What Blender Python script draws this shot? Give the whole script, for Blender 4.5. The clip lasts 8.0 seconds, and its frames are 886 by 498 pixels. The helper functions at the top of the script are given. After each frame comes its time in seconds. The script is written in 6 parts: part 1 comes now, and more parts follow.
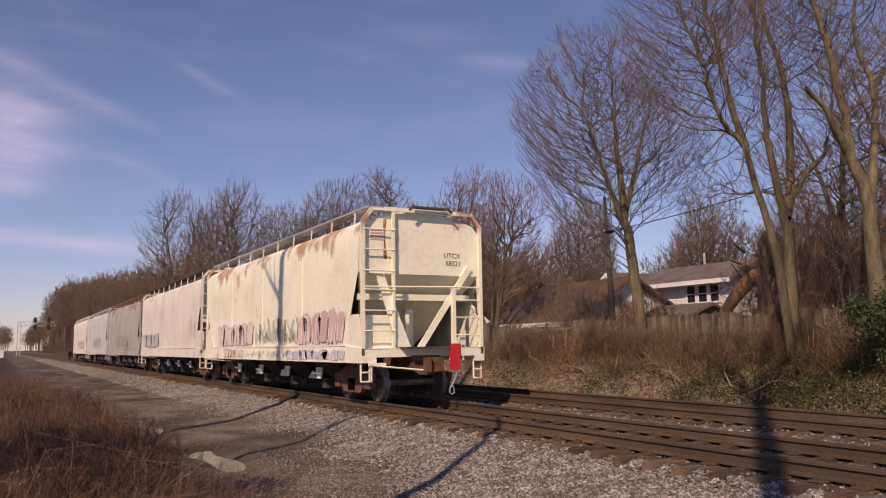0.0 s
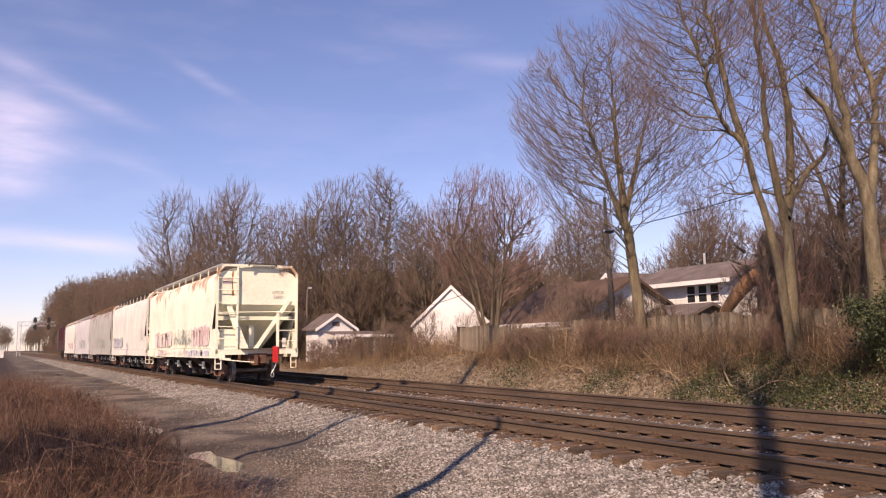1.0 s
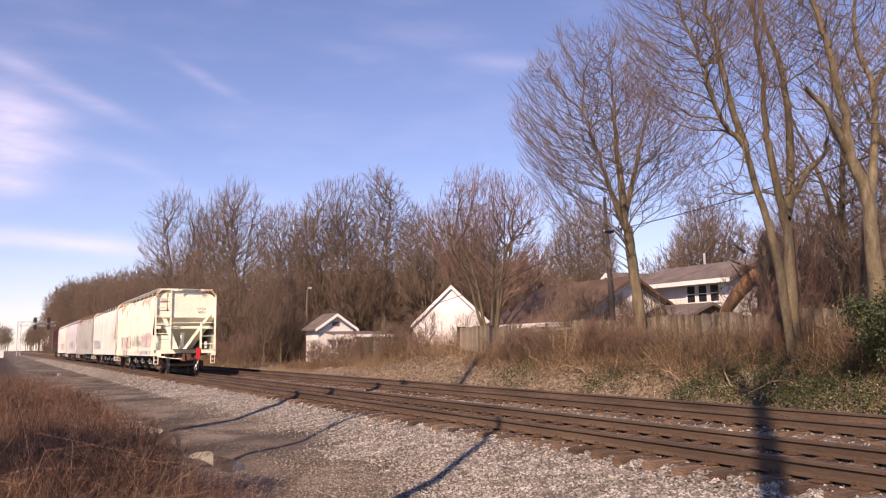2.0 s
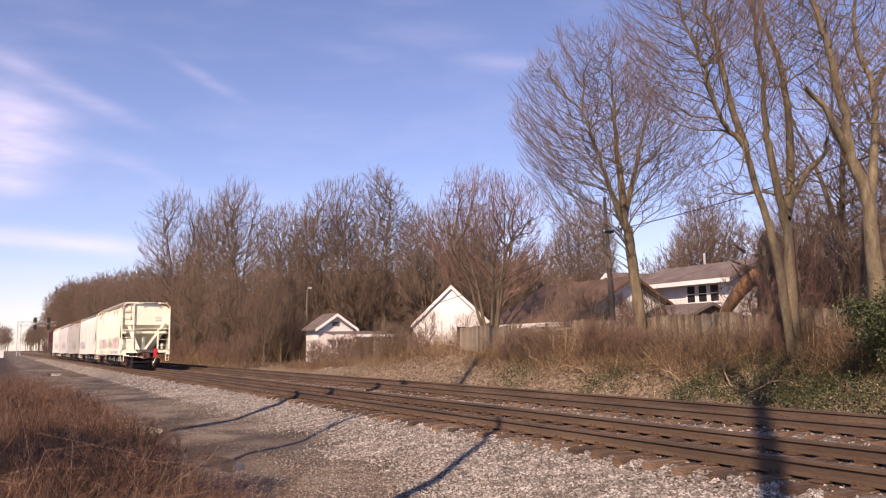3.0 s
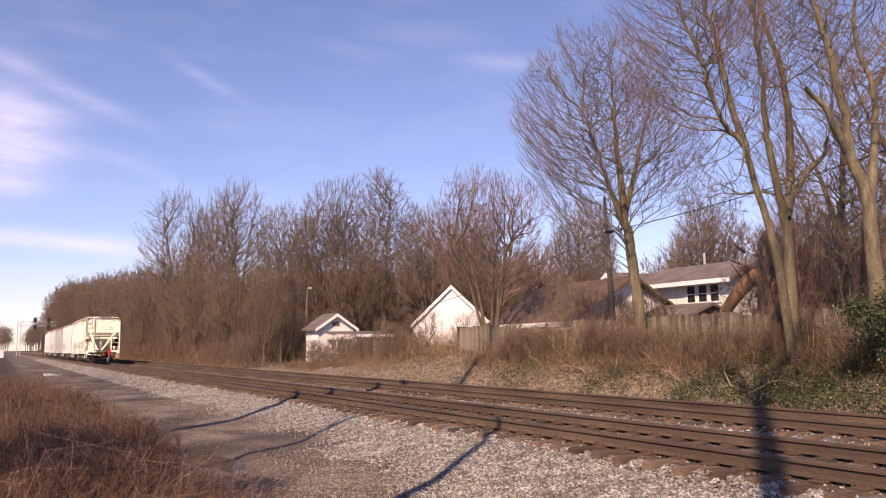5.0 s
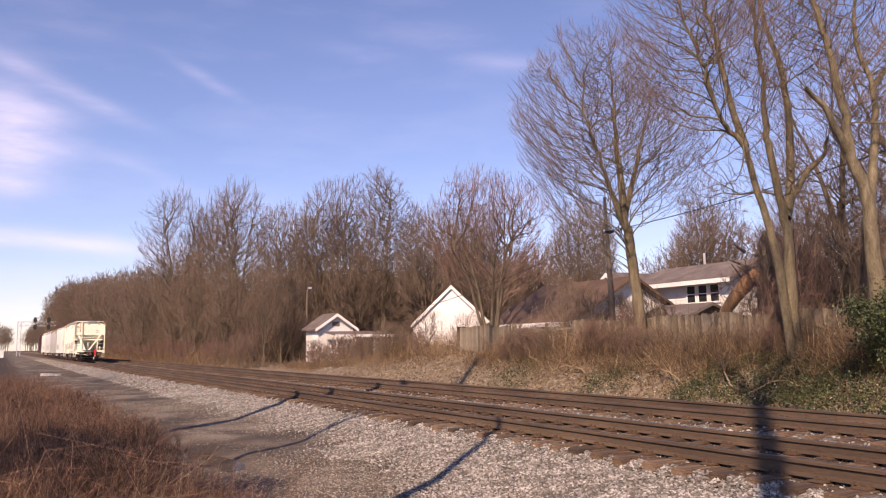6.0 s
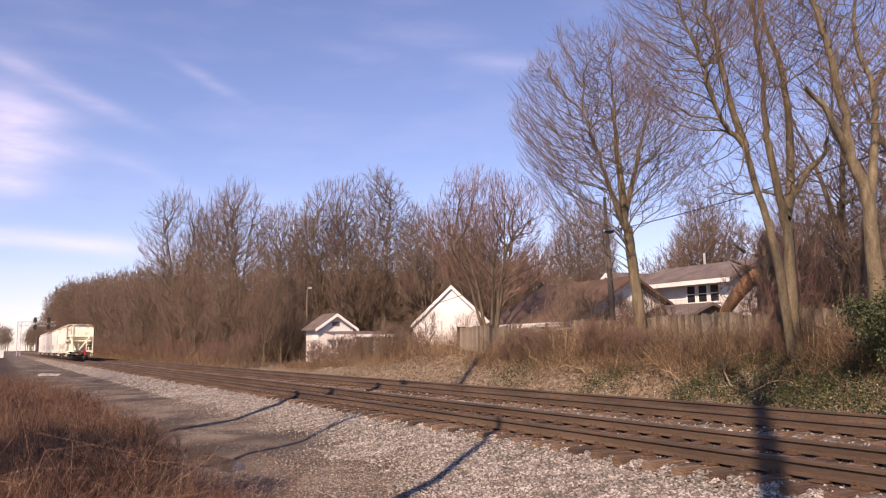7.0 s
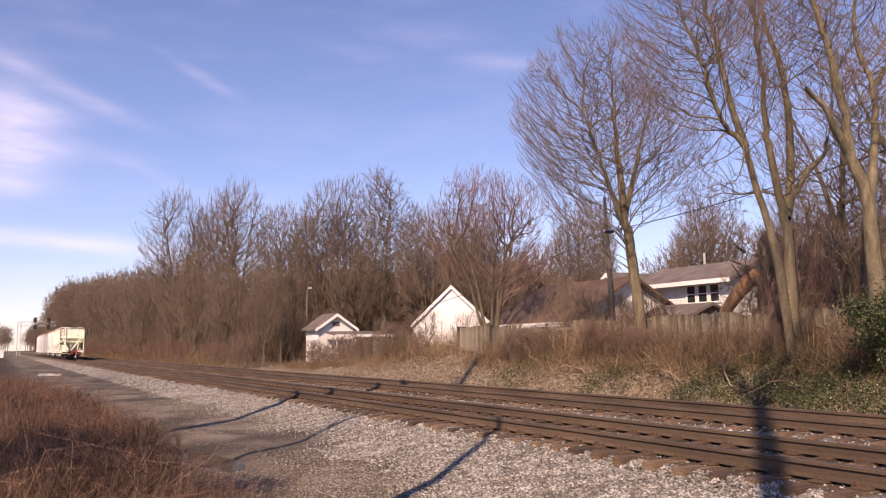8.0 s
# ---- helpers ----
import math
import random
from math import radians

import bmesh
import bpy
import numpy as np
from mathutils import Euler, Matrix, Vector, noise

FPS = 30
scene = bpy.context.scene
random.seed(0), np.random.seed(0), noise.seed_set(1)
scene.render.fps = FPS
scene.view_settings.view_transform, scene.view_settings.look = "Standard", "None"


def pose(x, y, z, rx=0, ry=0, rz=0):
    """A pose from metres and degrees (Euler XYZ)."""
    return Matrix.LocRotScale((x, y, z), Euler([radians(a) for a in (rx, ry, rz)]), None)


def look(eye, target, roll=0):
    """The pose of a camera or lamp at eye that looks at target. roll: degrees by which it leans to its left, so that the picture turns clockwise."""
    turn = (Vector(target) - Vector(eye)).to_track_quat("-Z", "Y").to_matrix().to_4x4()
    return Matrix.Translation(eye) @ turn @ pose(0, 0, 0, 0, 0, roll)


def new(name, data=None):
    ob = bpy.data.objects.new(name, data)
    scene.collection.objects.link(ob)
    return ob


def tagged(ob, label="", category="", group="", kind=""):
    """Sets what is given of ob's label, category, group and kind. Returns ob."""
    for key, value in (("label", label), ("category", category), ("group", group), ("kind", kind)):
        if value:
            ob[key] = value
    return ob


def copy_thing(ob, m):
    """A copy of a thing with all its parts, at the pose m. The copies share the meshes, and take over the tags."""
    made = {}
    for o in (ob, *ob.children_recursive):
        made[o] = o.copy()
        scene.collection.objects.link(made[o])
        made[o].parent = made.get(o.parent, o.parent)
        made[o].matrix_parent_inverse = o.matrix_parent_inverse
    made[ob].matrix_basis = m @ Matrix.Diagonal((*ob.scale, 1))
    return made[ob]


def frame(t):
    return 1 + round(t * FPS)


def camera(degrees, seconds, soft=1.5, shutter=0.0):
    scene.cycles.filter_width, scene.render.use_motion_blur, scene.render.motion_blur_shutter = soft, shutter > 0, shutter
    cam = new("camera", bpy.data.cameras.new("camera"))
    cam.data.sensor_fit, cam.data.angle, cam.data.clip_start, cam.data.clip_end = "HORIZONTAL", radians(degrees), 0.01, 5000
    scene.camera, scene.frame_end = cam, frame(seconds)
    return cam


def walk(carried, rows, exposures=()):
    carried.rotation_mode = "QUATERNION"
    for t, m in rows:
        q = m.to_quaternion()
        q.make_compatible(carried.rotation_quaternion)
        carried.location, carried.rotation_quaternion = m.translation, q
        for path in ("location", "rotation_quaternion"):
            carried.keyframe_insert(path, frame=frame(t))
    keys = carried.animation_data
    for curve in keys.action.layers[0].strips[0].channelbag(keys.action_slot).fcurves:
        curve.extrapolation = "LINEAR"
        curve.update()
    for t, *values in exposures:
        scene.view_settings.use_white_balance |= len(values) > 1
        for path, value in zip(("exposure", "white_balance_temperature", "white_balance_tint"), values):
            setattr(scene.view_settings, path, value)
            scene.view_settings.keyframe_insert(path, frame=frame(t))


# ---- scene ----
cam = camera(58.41, 8.0, soft=1.1)

# camera on a tripod beside the line; x across the tracks, y along them, z = 0 at the rail tops
EYE = Vector((0.0, 0.0, 1.272))
YAW, TILT, ROLL = radians(29.0324), radians(6.8965), -0.7837
AIM = EYE + Vector((math.sin(YAW) * math.cos(TILT), math.cos(YAW) * math.cos(TILT), math.sin(TILT)))
STAND = look(EYE, AIM, ROLL)
walk(cam, [(0.0, STAND), (8.0, STAND)],
     exposures=[(t, e, 6650, 41) for t, e in ((0.0, -0.4), (0.3, -0.25), (0.6, 0.05), (1.0, 0.27), (1.5, 0.38), (8.0, 0.4))])

# ---- light ----
SUN_AZ, SUN_EL = radians(50.0), radians(38.5)      # heading in which the shadows fall, from +y towards +x
world = bpy.data.worlds.new("sky")
scene.world = world
world.use_nodes = True
wn, wl = world.node_tree.nodes, world.node_tree.links
wn.clear()
w_out = wn.new("ShaderNodeOutputWorld")
w_bg = wn.new("ShaderNodeBackground")
w_sky = wn.new("ShaderNodeTexSky")
w_sky.sky_type = "NISHITA"
w_sky.sun_disc = False
w_sky.sun_elevation = SUN_EL
w_sky.sun_rotation = SUN_AZ + math.pi
w_sky.air_density, w_sky.dust_density, w_sky.ozone_density = 1.0, 0.2, 3.3
w_co = wn.new("ShaderNodeTexCoord")
w_map = wn.new("ShaderNodeMapping")
w_map.inputs["Scale"].default_value = (4.0, 4.0, 16.0)
w_map.inputs["Location"].default_value = (0.37, 0.1, 0.25)
w_noise = wn.new("ShaderNodeTexNoise")
w_noise.inputs["Scale"].default_value = 1.5
w_noise.inputs["Detail"].default_value = 7
w_noise.inputs["Roughness"].default_value = 0.55
w_ramp = wn.new("ShaderNodeValToRGB")
w_ramp.color_ramp.elements[0].position, w_ramp.color_ramp.elements[0].color = 0.46, (0, 0, 0, 1)
w_ramp.color_ramp.elements[1].position, w_ramp.color_ramp.elements[1].color = 0.78, (0.75, 0.75, 0.75, 1)
w_mix = wn.new("ShaderNodeMixRGB")
w_mix.inputs["Color2"].default_value = (8.5, 8.3, 8.6, 1)
w_bg.inputs["Strength"].default_value = 0.109
wl.new(w_co.outputs["Generated"], w_map.inputs["Vector"])
wl.new(w_map.outputs["Vector"], w_noise.inputs["Vector"])
wl.new(w_noise.outputs["Fac"], w_ramp.inputs["Fac"])
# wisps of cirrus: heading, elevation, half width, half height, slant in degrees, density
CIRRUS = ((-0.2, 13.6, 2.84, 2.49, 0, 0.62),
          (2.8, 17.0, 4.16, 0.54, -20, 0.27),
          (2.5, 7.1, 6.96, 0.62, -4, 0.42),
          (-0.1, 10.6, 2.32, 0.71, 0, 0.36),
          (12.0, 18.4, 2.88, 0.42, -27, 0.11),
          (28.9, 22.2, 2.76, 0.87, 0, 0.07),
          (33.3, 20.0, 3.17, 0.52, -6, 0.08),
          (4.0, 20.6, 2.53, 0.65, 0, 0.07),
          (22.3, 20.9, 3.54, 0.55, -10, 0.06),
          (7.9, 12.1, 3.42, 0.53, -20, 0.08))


def sky_math(kind, a, b=None):
    nd = wn.new("ShaderNodeMath")
    nd.operation = kind
    for i, v in enumerate((a, b)):
        if v is None:
            continue
        if isinstance(v, (int, float)):
            nd.inputs[i].default_value = v
        else:
            wl.new(v, nd.inputs[i])
    return nd.outputs[0]


def sky_dot(v):
    nd = wn.new("ShaderNodeVectorMath")
    nd.operation = "DOT_PRODUCT"
    wl.new(w_co.outputs["Generated"], nd.inputs[0])
    nd.inputs[1].default_value = v
    return nd.outputs["Value"]


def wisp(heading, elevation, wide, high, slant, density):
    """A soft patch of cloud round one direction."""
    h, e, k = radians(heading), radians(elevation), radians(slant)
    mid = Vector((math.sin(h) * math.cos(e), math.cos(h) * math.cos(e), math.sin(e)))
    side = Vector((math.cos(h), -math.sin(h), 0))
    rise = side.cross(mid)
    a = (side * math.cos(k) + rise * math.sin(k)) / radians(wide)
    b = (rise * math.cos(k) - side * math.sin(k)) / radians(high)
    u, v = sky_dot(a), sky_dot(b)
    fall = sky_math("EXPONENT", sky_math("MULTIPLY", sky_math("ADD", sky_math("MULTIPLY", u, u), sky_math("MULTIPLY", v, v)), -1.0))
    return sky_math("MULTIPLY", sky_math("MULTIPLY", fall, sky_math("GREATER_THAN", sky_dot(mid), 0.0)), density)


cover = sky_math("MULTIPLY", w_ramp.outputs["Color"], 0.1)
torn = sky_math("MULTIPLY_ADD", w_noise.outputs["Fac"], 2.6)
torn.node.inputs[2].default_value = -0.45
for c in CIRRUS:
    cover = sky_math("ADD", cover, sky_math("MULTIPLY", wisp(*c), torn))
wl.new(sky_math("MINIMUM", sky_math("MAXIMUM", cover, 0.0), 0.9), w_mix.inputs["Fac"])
wl.new(w_sky.outputs["Color"], w_mix.inputs["Color1"])
wl.new(w_mix.outputs["Color"], w_bg.inputs["Color"])
wl.new(w_bg.outputs["Background"], w_out.inputs["Surface"])

sun = new("sun", bpy.data.lights.new("sun", "SUN"))
sun.data.energy, sun.data.angle, sun.data.color = 5.0, radians(0.53), (1.0, 0.86, 0.55)
SUN_WAY = Vector((math.sin(SUN_AZ) * math.cos(SUN_EL), math.cos(SUN_AZ) * math.cos(SUN_EL), -math.sin(SUN_EL)))
sun.matrix_world = look((-40, -30, 60), Vector((-40, -30, 60)) + SUN_WAY)


# ---- materials ----
def material(name, stops, scale=4.0, fine=40.0, rough=0.8, metal=0.0, bump=0.3, stretch=(1, 1, 1), detail=6, per_object=0.0, per_island=0.0, bump_dist=0.02):
    """Noise at two scales through a ramp of (position, colour) stops."""
    m = bpy.data.materials.new(name)
    m.use_nodes = True
    n, l = m.node_tree.nodes, m.node_tree.links
    b = n["Principled BSDF"]
    b.inputs["Roughness"].default_value, b.inputs["Metallic"].default_value = rough, metal
    co, mp = n.new("ShaderNodeTexCoord"), n.new("ShaderNodeMapping")
    mp.inputs["Scale"].default_value = stretch
    l.new(co.outputs["Object"], mp.inputs["Vector"])
    big, small = n.new("ShaderNodeTexNoise"), n.new("ShaderNodeTexNoise")
    for t, s in ((big, scale), (small, fine)):
        t.inputs["Scale"].default_value, t.inputs["Detail"].default_value = s, detail
        l.new(mp.outputs["Vector"], t.inputs["Vector"])
    add = n.new("ShaderNodeMath")
    add.operation = "MULTIPLY_ADD"
    add.inputs[1].default_value = 0.35
    l.new(small.outputs["Fac"], add.inputs[0])
    half = n.new("ShaderNodeMath")
    half.operation = "MULTIPLY"
    half.inputs[1].default_value = 0.65
    l.new(big.outputs["Fac"], half.inputs[0])
    l.new(half.outputs[0], add.inputs[2])
    fac = add.outputs[0]
    if per_object or per_island:
        if per_object:
            info = n.new("ShaderNodeObjectInfo")
            src, amount = info.outputs["Random"], per_object
        else:
            info = n.new("ShaderNodeNewGeometry")
            src, amount = info.outputs["Random Per Island"], per_island
        shift = n.new("ShaderNodeMath")
        shift.operation = "MULTIPLY_ADD"
        shift.inputs[1].default_value, shift.inputs[2].default_value = amount, -amount / 2
        l.new(src, shift.inputs[0])
        both = n.new("ShaderNodeMath")
        both.operation = "ADD"
        l.new(fac, both.inputs[0])
        l.new(shift.outputs[0], both.inputs[1])
        fac = both.outputs[0]
    ramp = n.new("ShaderNodeValToRGB")
    e = ramp.color_ramp.elements
    while len(e) < len(stops):
        e.new(0.5)
    for el, (p, c) in zip(e, stops):
        el.position, el.color = p, (*c, 1)
    l.new(fac, ramp.inputs["Fac"])
    l.new(ramp.outputs["Color"], b.inputs["Base Color"])
    if bump:
        bp = n.new("ShaderNodeBump")
        bp.inputs["Strength"].default_value, bp.inputs["Distance"].default_value = bump, bump_dist
        l.new(small.outputs["Fac"], bp.inputs["Height"])
        l.new(bp.outputs["Normal"], b.inputs["Normal"])
    return m


M_STONE = material("ballast_stone", [(0.2, (0.082, 0.073, 0.064)), (0.45, (0.185, 0.168, 0.148)), (0.62, (0.28, 0.257, 0.23)), (0.85, (0.46, 0.437, 0.4))], 3, 60, 0.9, bump=0.2, per_island=0.55)
M_STEEL = material("rusty_rail", [(0.3, (0.045, 0.029, 0.019)), (0.5, (0.09, 0.059, 0.037)), (0.7, (0.15, 0.1, 0.063))], 3, 60, 0.75, 0.1, 0.15, (1, 0.15, 1))
M_HEAD = material("worn_rail_head", [(0.3, (0.07, 0.06, 0.055)), (0.7, (0.15, 0.13, 0.12))], 3, 40, 0.55, 0.5, 0.05, (1, 0.05, 1))
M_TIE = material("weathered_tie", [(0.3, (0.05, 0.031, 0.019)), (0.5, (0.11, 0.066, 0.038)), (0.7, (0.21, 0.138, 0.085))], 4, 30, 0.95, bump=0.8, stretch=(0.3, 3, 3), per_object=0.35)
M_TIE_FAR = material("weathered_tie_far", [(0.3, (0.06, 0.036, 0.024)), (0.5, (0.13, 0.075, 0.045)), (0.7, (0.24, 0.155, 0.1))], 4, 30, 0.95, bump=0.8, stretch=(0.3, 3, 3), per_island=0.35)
M_PLATE = material("rusty_plate", [(0.3, (0.06, 0.034, 0.02)), (0.7, (0.13, 0.078, 0.045))], 6, 60, 0.9, 0.1, 0.2)
M_BARK = material("grey_brown_bark", [(0.3, (0.06, 0.046, 0.031)), (0.5, (0.125, 0.098, 0.066)), (0.7, (0.21, 0.17, 0.118))], 2.0, 18, 0.95, bump=1.0, stretch=(3, 3, 0.6), bump_dist=0.05)
M_PALE = material("pale_bark", [(0.3, (0.075, 0.06, 0.036)), (0.5, (0.165, 0.133, 0.08)), (0.7, (0.28, 0.232, 0.15))], 2.2, 16, 0.95, bump=1.0, stretch=(3, 3, 0.8), bump_dist=0.05)
M_TWIG = material("brown_twigs", [(0.3, (0.088, 0.06, 0.042)), (0.7, (0.21, 0.152, 0.109))], 0.8, 5, 0.95, bump=0, per_island=0.3)
M_TWIG_RED = material("reddish_twigs", [(0.3, (0.11, 0.06, 0.045)), (0.7, (0.23, 0.145, 0.112))], 0.8, 5, 0.95, bump=0, per_island=0.3)
M_WEED = material("dry_red_brown_weeds", [(0.2, (0.03, 0.013, 0.008)), (0.5, (0.11, 0.058, 0.037)), (0.8, (0.29, 0.175, 0.115))], 0.9, 8, 0.95, bump=0, per_island=0.6)
M_BRUSH = material("dry_tan_brush", [(0.2, (0.055, 0.033, 0.018)), (0.5, (0.14, 0.088, 0.049)), (0.8, (0.3, 0.205, 0.12))], 0.4, 6, 0.95, bump=0, per_island=0.6)
M_IVY = material("green_ivy", [(0.2, (0.012, 0.019, 0.005)), (0.5, (0.034, 0.047, 0.012)), (0.8, (0.085, 0.1, 0.03))], 1, 9, 0.6, bump=0, per_island=0.6)
M_STRAW = material("pale_straw", [(0.2, (0.12, 0.082, 0.046)), (0.5, (0.22, 0.16, 0.095)), (0.8, (0.36, 0.28, 0.175))], 0.9, 8, 0.9, bump=0, per_island=0.6)
M_DEADLEAF = material("dead_leaves", [(0.2, (0.07, 0.042, 0.022)), (0.5, (0.15, 0.1, 0.056)), (0.8, (0.29, 0.215, 0.13))], 2, 9, 0.9, bump=0, per_island=0.7)
M_EVERGREEN = material("dark_evergreen", [(0.2, (0.016, 0.026, 0.008)), (0.5, (0.042, 0.058, 0.018)), (0.8, (0.09, 0.11, 0.04))], 1.5, 9, 0.6, bump=0, per_island=0.6)
M_FARWOOD = material("far_woods", [(0.3, (0.055, 0.037, 0.026)), (0.5, (0.095, 0.067, 0.048)), (0.7, (0.145, 0.107, 0.078))], 0.25, 3.0, 1.0, bump=1.0, stretch=(1, 1, 0.35), bump_dist=0.6)
M_FENCE = material("weathered_grey_boards", [(0.3, (0.1, 0.08, 0.055)), (0.5, (0.19, 0.155, 0.11)), (0.7, (0.29, 0.245, 0.185))], 2.0, 25, 0.95, bump=0.5, stretch=(4, 4, 0.5), per_object=0.35)
M_SIDING = material("white_siding", [(0.3, (0.6, 0.58, 0.55)), (0.5, (0.76, 0.745, 0.72)), (0.7, (0.83, 0.82, 0.8))], 0.8, 12, 0.7, bump=0.1)
M_TAN = material("tan_siding", [(0.3, (0.42, 0.33, 0.2)), (0.7, (0.62, 0.52, 0.35))], 1, 12, 0.8, bump=0.1)
M_SHINGLE = material("grey_brown_shingles", [(0.3, (0.07, 0.055, 0.05)), (0.5, (0.13, 0.105, 0.095)), (0.7, (0.2, 0.165, 0.15))], 1, 14, 0.95, bump=0.5)
M_BROWNROOF = material("rust_brown_shingles", [(0.3, (0.055, 0.033, 0.023)), (0.5, (0.095, 0.057, 0.039)), (0.7, (0.15, 0.095, 0.065))], 1, 14, 0.95, bump=0.5)
M_GLASS = material("dark_window_glass", [(0.3, (0.012, 0.014, 0.018)), (0.7, (0.04, 0.045, 0.05))], 1, 5, 0.08, bump=0)
M_POLE = material("grey_pole_wood", [(0.3, (0.09, 0.07, 0.052)), (0.7, (0.22, 0.18, 0.14))], 2, 20, 0.95, bump=0.4, stretch=(4, 4, 0.4))
M_SPLIT = material("freshly_split_wood", [(0.3, (0.25, 0.11, 0.045)), (0.5, (0.42, 0.22, 0.1)), (0.7, (0.6, 0.38, 0.2))], 2, 20, 0.9, bump=0.6, stretch=(4, 4, 0.6))
M_GALV = material("galvanised_steel", [(0.3, (0.42, 0.42, 0.43)), (0.7, (0.62, 0.62, 0.62))], 3, 20, 0.5, 0.4, 0.1)
M_BLACK = material("matt_black_metal", [(0.3, (0.012, 0.012, 0.013)), (0.7, (0.03, 0.03, 0.03))], 3, 20, 0.7, bump=0.1)
M_GRIT = material("brown_grit", [(0.2, (0.08, 0.065, 0.05)), (0.5, (0.19, 0.16, 0.128)), (0.8, (0.35, 0.31, 0.26))], 3, 60, 0.95, bump=0.1, per_island=0.6)


# ---- mesh helpers ----
def mesh_from(name, verts, faces, mats, smooth=False):
    me = bpy.data.meshes.new(name)
    me.from_pydata([tuple(v) for v in verts] if not isinstance(verts, np.ndarray) else verts.tolist(), [], faces if isinstance(faces, list) else faces.tolist())
    for m in mats if isinstance(mats, (list, tuple)) else [mats]:
        me.materials.append(m)
    if smooth:
        me.polygons.foreach_set("use_smooth", [True] * len(me.polygons))
    me.update()
    return me


def under(ob, parent):
    ob.parent = parent
    return ob


def part(name, bm, mat, parent, label="", smooth=False):
    """Links a bmesh as one mesh object under a thing or a part."""
    me = bpy.data.meshes.new(name)
    bmesh.ops.recalc_face_normals(bm, faces=bm.faces)
    bm.to_mesh(me)
    bm.free()
    me.materials.append(mat)
    if smooth:
        me.polygons.foreach_set("use_smooth", [True] * len(me.polygons))
    ob = new(name, me)
    ob.parent = parent
    if label:
        tagged(ob, label)
    return ob


def thing(name, label, category, at=None, group="", kind=""):
    ob = new(name)
    if at is not None:
        ob.matrix_basis = at
    return tagged(ob, label, category, group, kind)


def bm_new():
    return bmesh.new()


def box(bm, x0, x1, y0, y1, z0, z1, m=None):
    v = [Vector((x, y, z)) for x in (x0, x1) for y in (y0, y1) for z in (z0, z1)]
    if m is not None:
        v = [m @ p for p in v]
    v = [bm.verts.new(p) for p in v]
    for f in ((0, 1, 3, 2), (4, 6, 7, 5), (0, 4, 5, 1), (2, 3, 7, 6), (0, 2, 6, 4), (1, 5, 7, 3)):
        bm.faces.new([v[i] for i in f])
    return v


def frame_at(p0, p1):
    p0, p1 = Vector(p0), Vector(p1)
    d = (p1 - p0).normalized()
    side = d.cross(Vector((0, 0, 1)) if abs(d.z) < 0.95 else Vector((0, 1, 0))).normalized()
    return p0, p1, side, side.cross(d)


def beam(bm, p0, p1, w, h):
    p0, p1, s, u = frame_at(p0, p1)
    a = [bm.verts.new(p + s * i * w / 2 + u * j * h / 2) for p in (p0, p1) for i, j in ((-1, -1), (1, -1), (1, 1), (-1, 1))]
    for f in ((3, 2, 1, 0), (4, 5, 6, 7), (0, 1, 5, 4), (1, 2, 6, 5), (2, 3, 7, 6), (3, 0, 4, 7)):
        bm.faces.new([a[i] for i in f])


def rod(bm, p0, p1, r, n=6, r1=None):
    p0, p1, s, u = frame_at(p0, p1)
    r1 = r if r1 is None else r1
    rings = [[bm.verts.new(p + (s * math.cos(2 * math.pi * i / n) + u * math.sin(2 * math.pi * i / n)) * q) for i in range(n)] for p, q in ((p0, r), (p1, r1))]
    for i in range(n):
        bm.faces.new((rings[0][i], rings[0][(i + 1) % n], rings[1][(i + 1) % n], rings[1][i]))
    bm.faces.new(rings[0][::-1])
    bm.faces.new(rings[1])


def prism(bm, outline, axis, a0, a1):
    """Extrudes a 2D outline along an axis: 'x' takes (y, z), 'y' takes (x, z), 'z' takes (x, y)."""
    def put(p, q, a):
        return {"x": (a, p, q), "y": (p, a, q), "z": (p, q, a)}[axis]
    r0 = [bm.verts.new(put(p, q, a0)) for p, q in outline]
    r1 = [bm.verts.new(put(p, q, a1)) for p, q in outline]
    k = len(outline)
    for i in range(k):
        bm.faces.new((r0[i], r0[(i + 1) % k], r1[(i + 1) % k], r1[i]))
    bm.faces.new(r0[::-1])
    bm.faces.new(r1)


def lathe(bm, profile, n, axis="x"):
    """Turns (radius, along) pairs round an axis."""
    rings = []
    for r, a in profile:
        ring = []
        for i in range(n):
            c, s = math.cos(2 * math.pi * i / n) * r, math.sin(2 * math.pi * i / n) * r
            ring.append(bm.verts.new((a, c, s) if axis == "x" else (c, s, a)))
        rings.append(ring)
    for q, w in zip(rings, rings[1:]):
        for i in range(n):
            bm.faces.new((q[i], q[(i + 1) % n], w[(i + 1) % n], w[i]))
    bm.faces.new(rings[0][::-1])
    bm.faces.new(rings[-1])


def text_mesh(name, body, size, mat, parent, m):
    cu = bpy.data.curves.new(name, "FONT")
    cu.body, cu.size, cu.extrude, cu.align_x = body, size, 0.001, "CENTER"
    tmp = bpy.data.objects.new("lettering_tmp", cu)
    scene.collection.objects.link(tmp)
    me = bpy.data.meshes.new_from_object(tmp.evaluated_get(bpy.context.evaluated_depsgraph_get()))
    bpy.data.objects.remove(tmp)
    me.materials.clear()
    me.materials.append(mat)
    ob = new(name, me)
    ob.parent, ob.matrix_basis = parent, m
    return ob


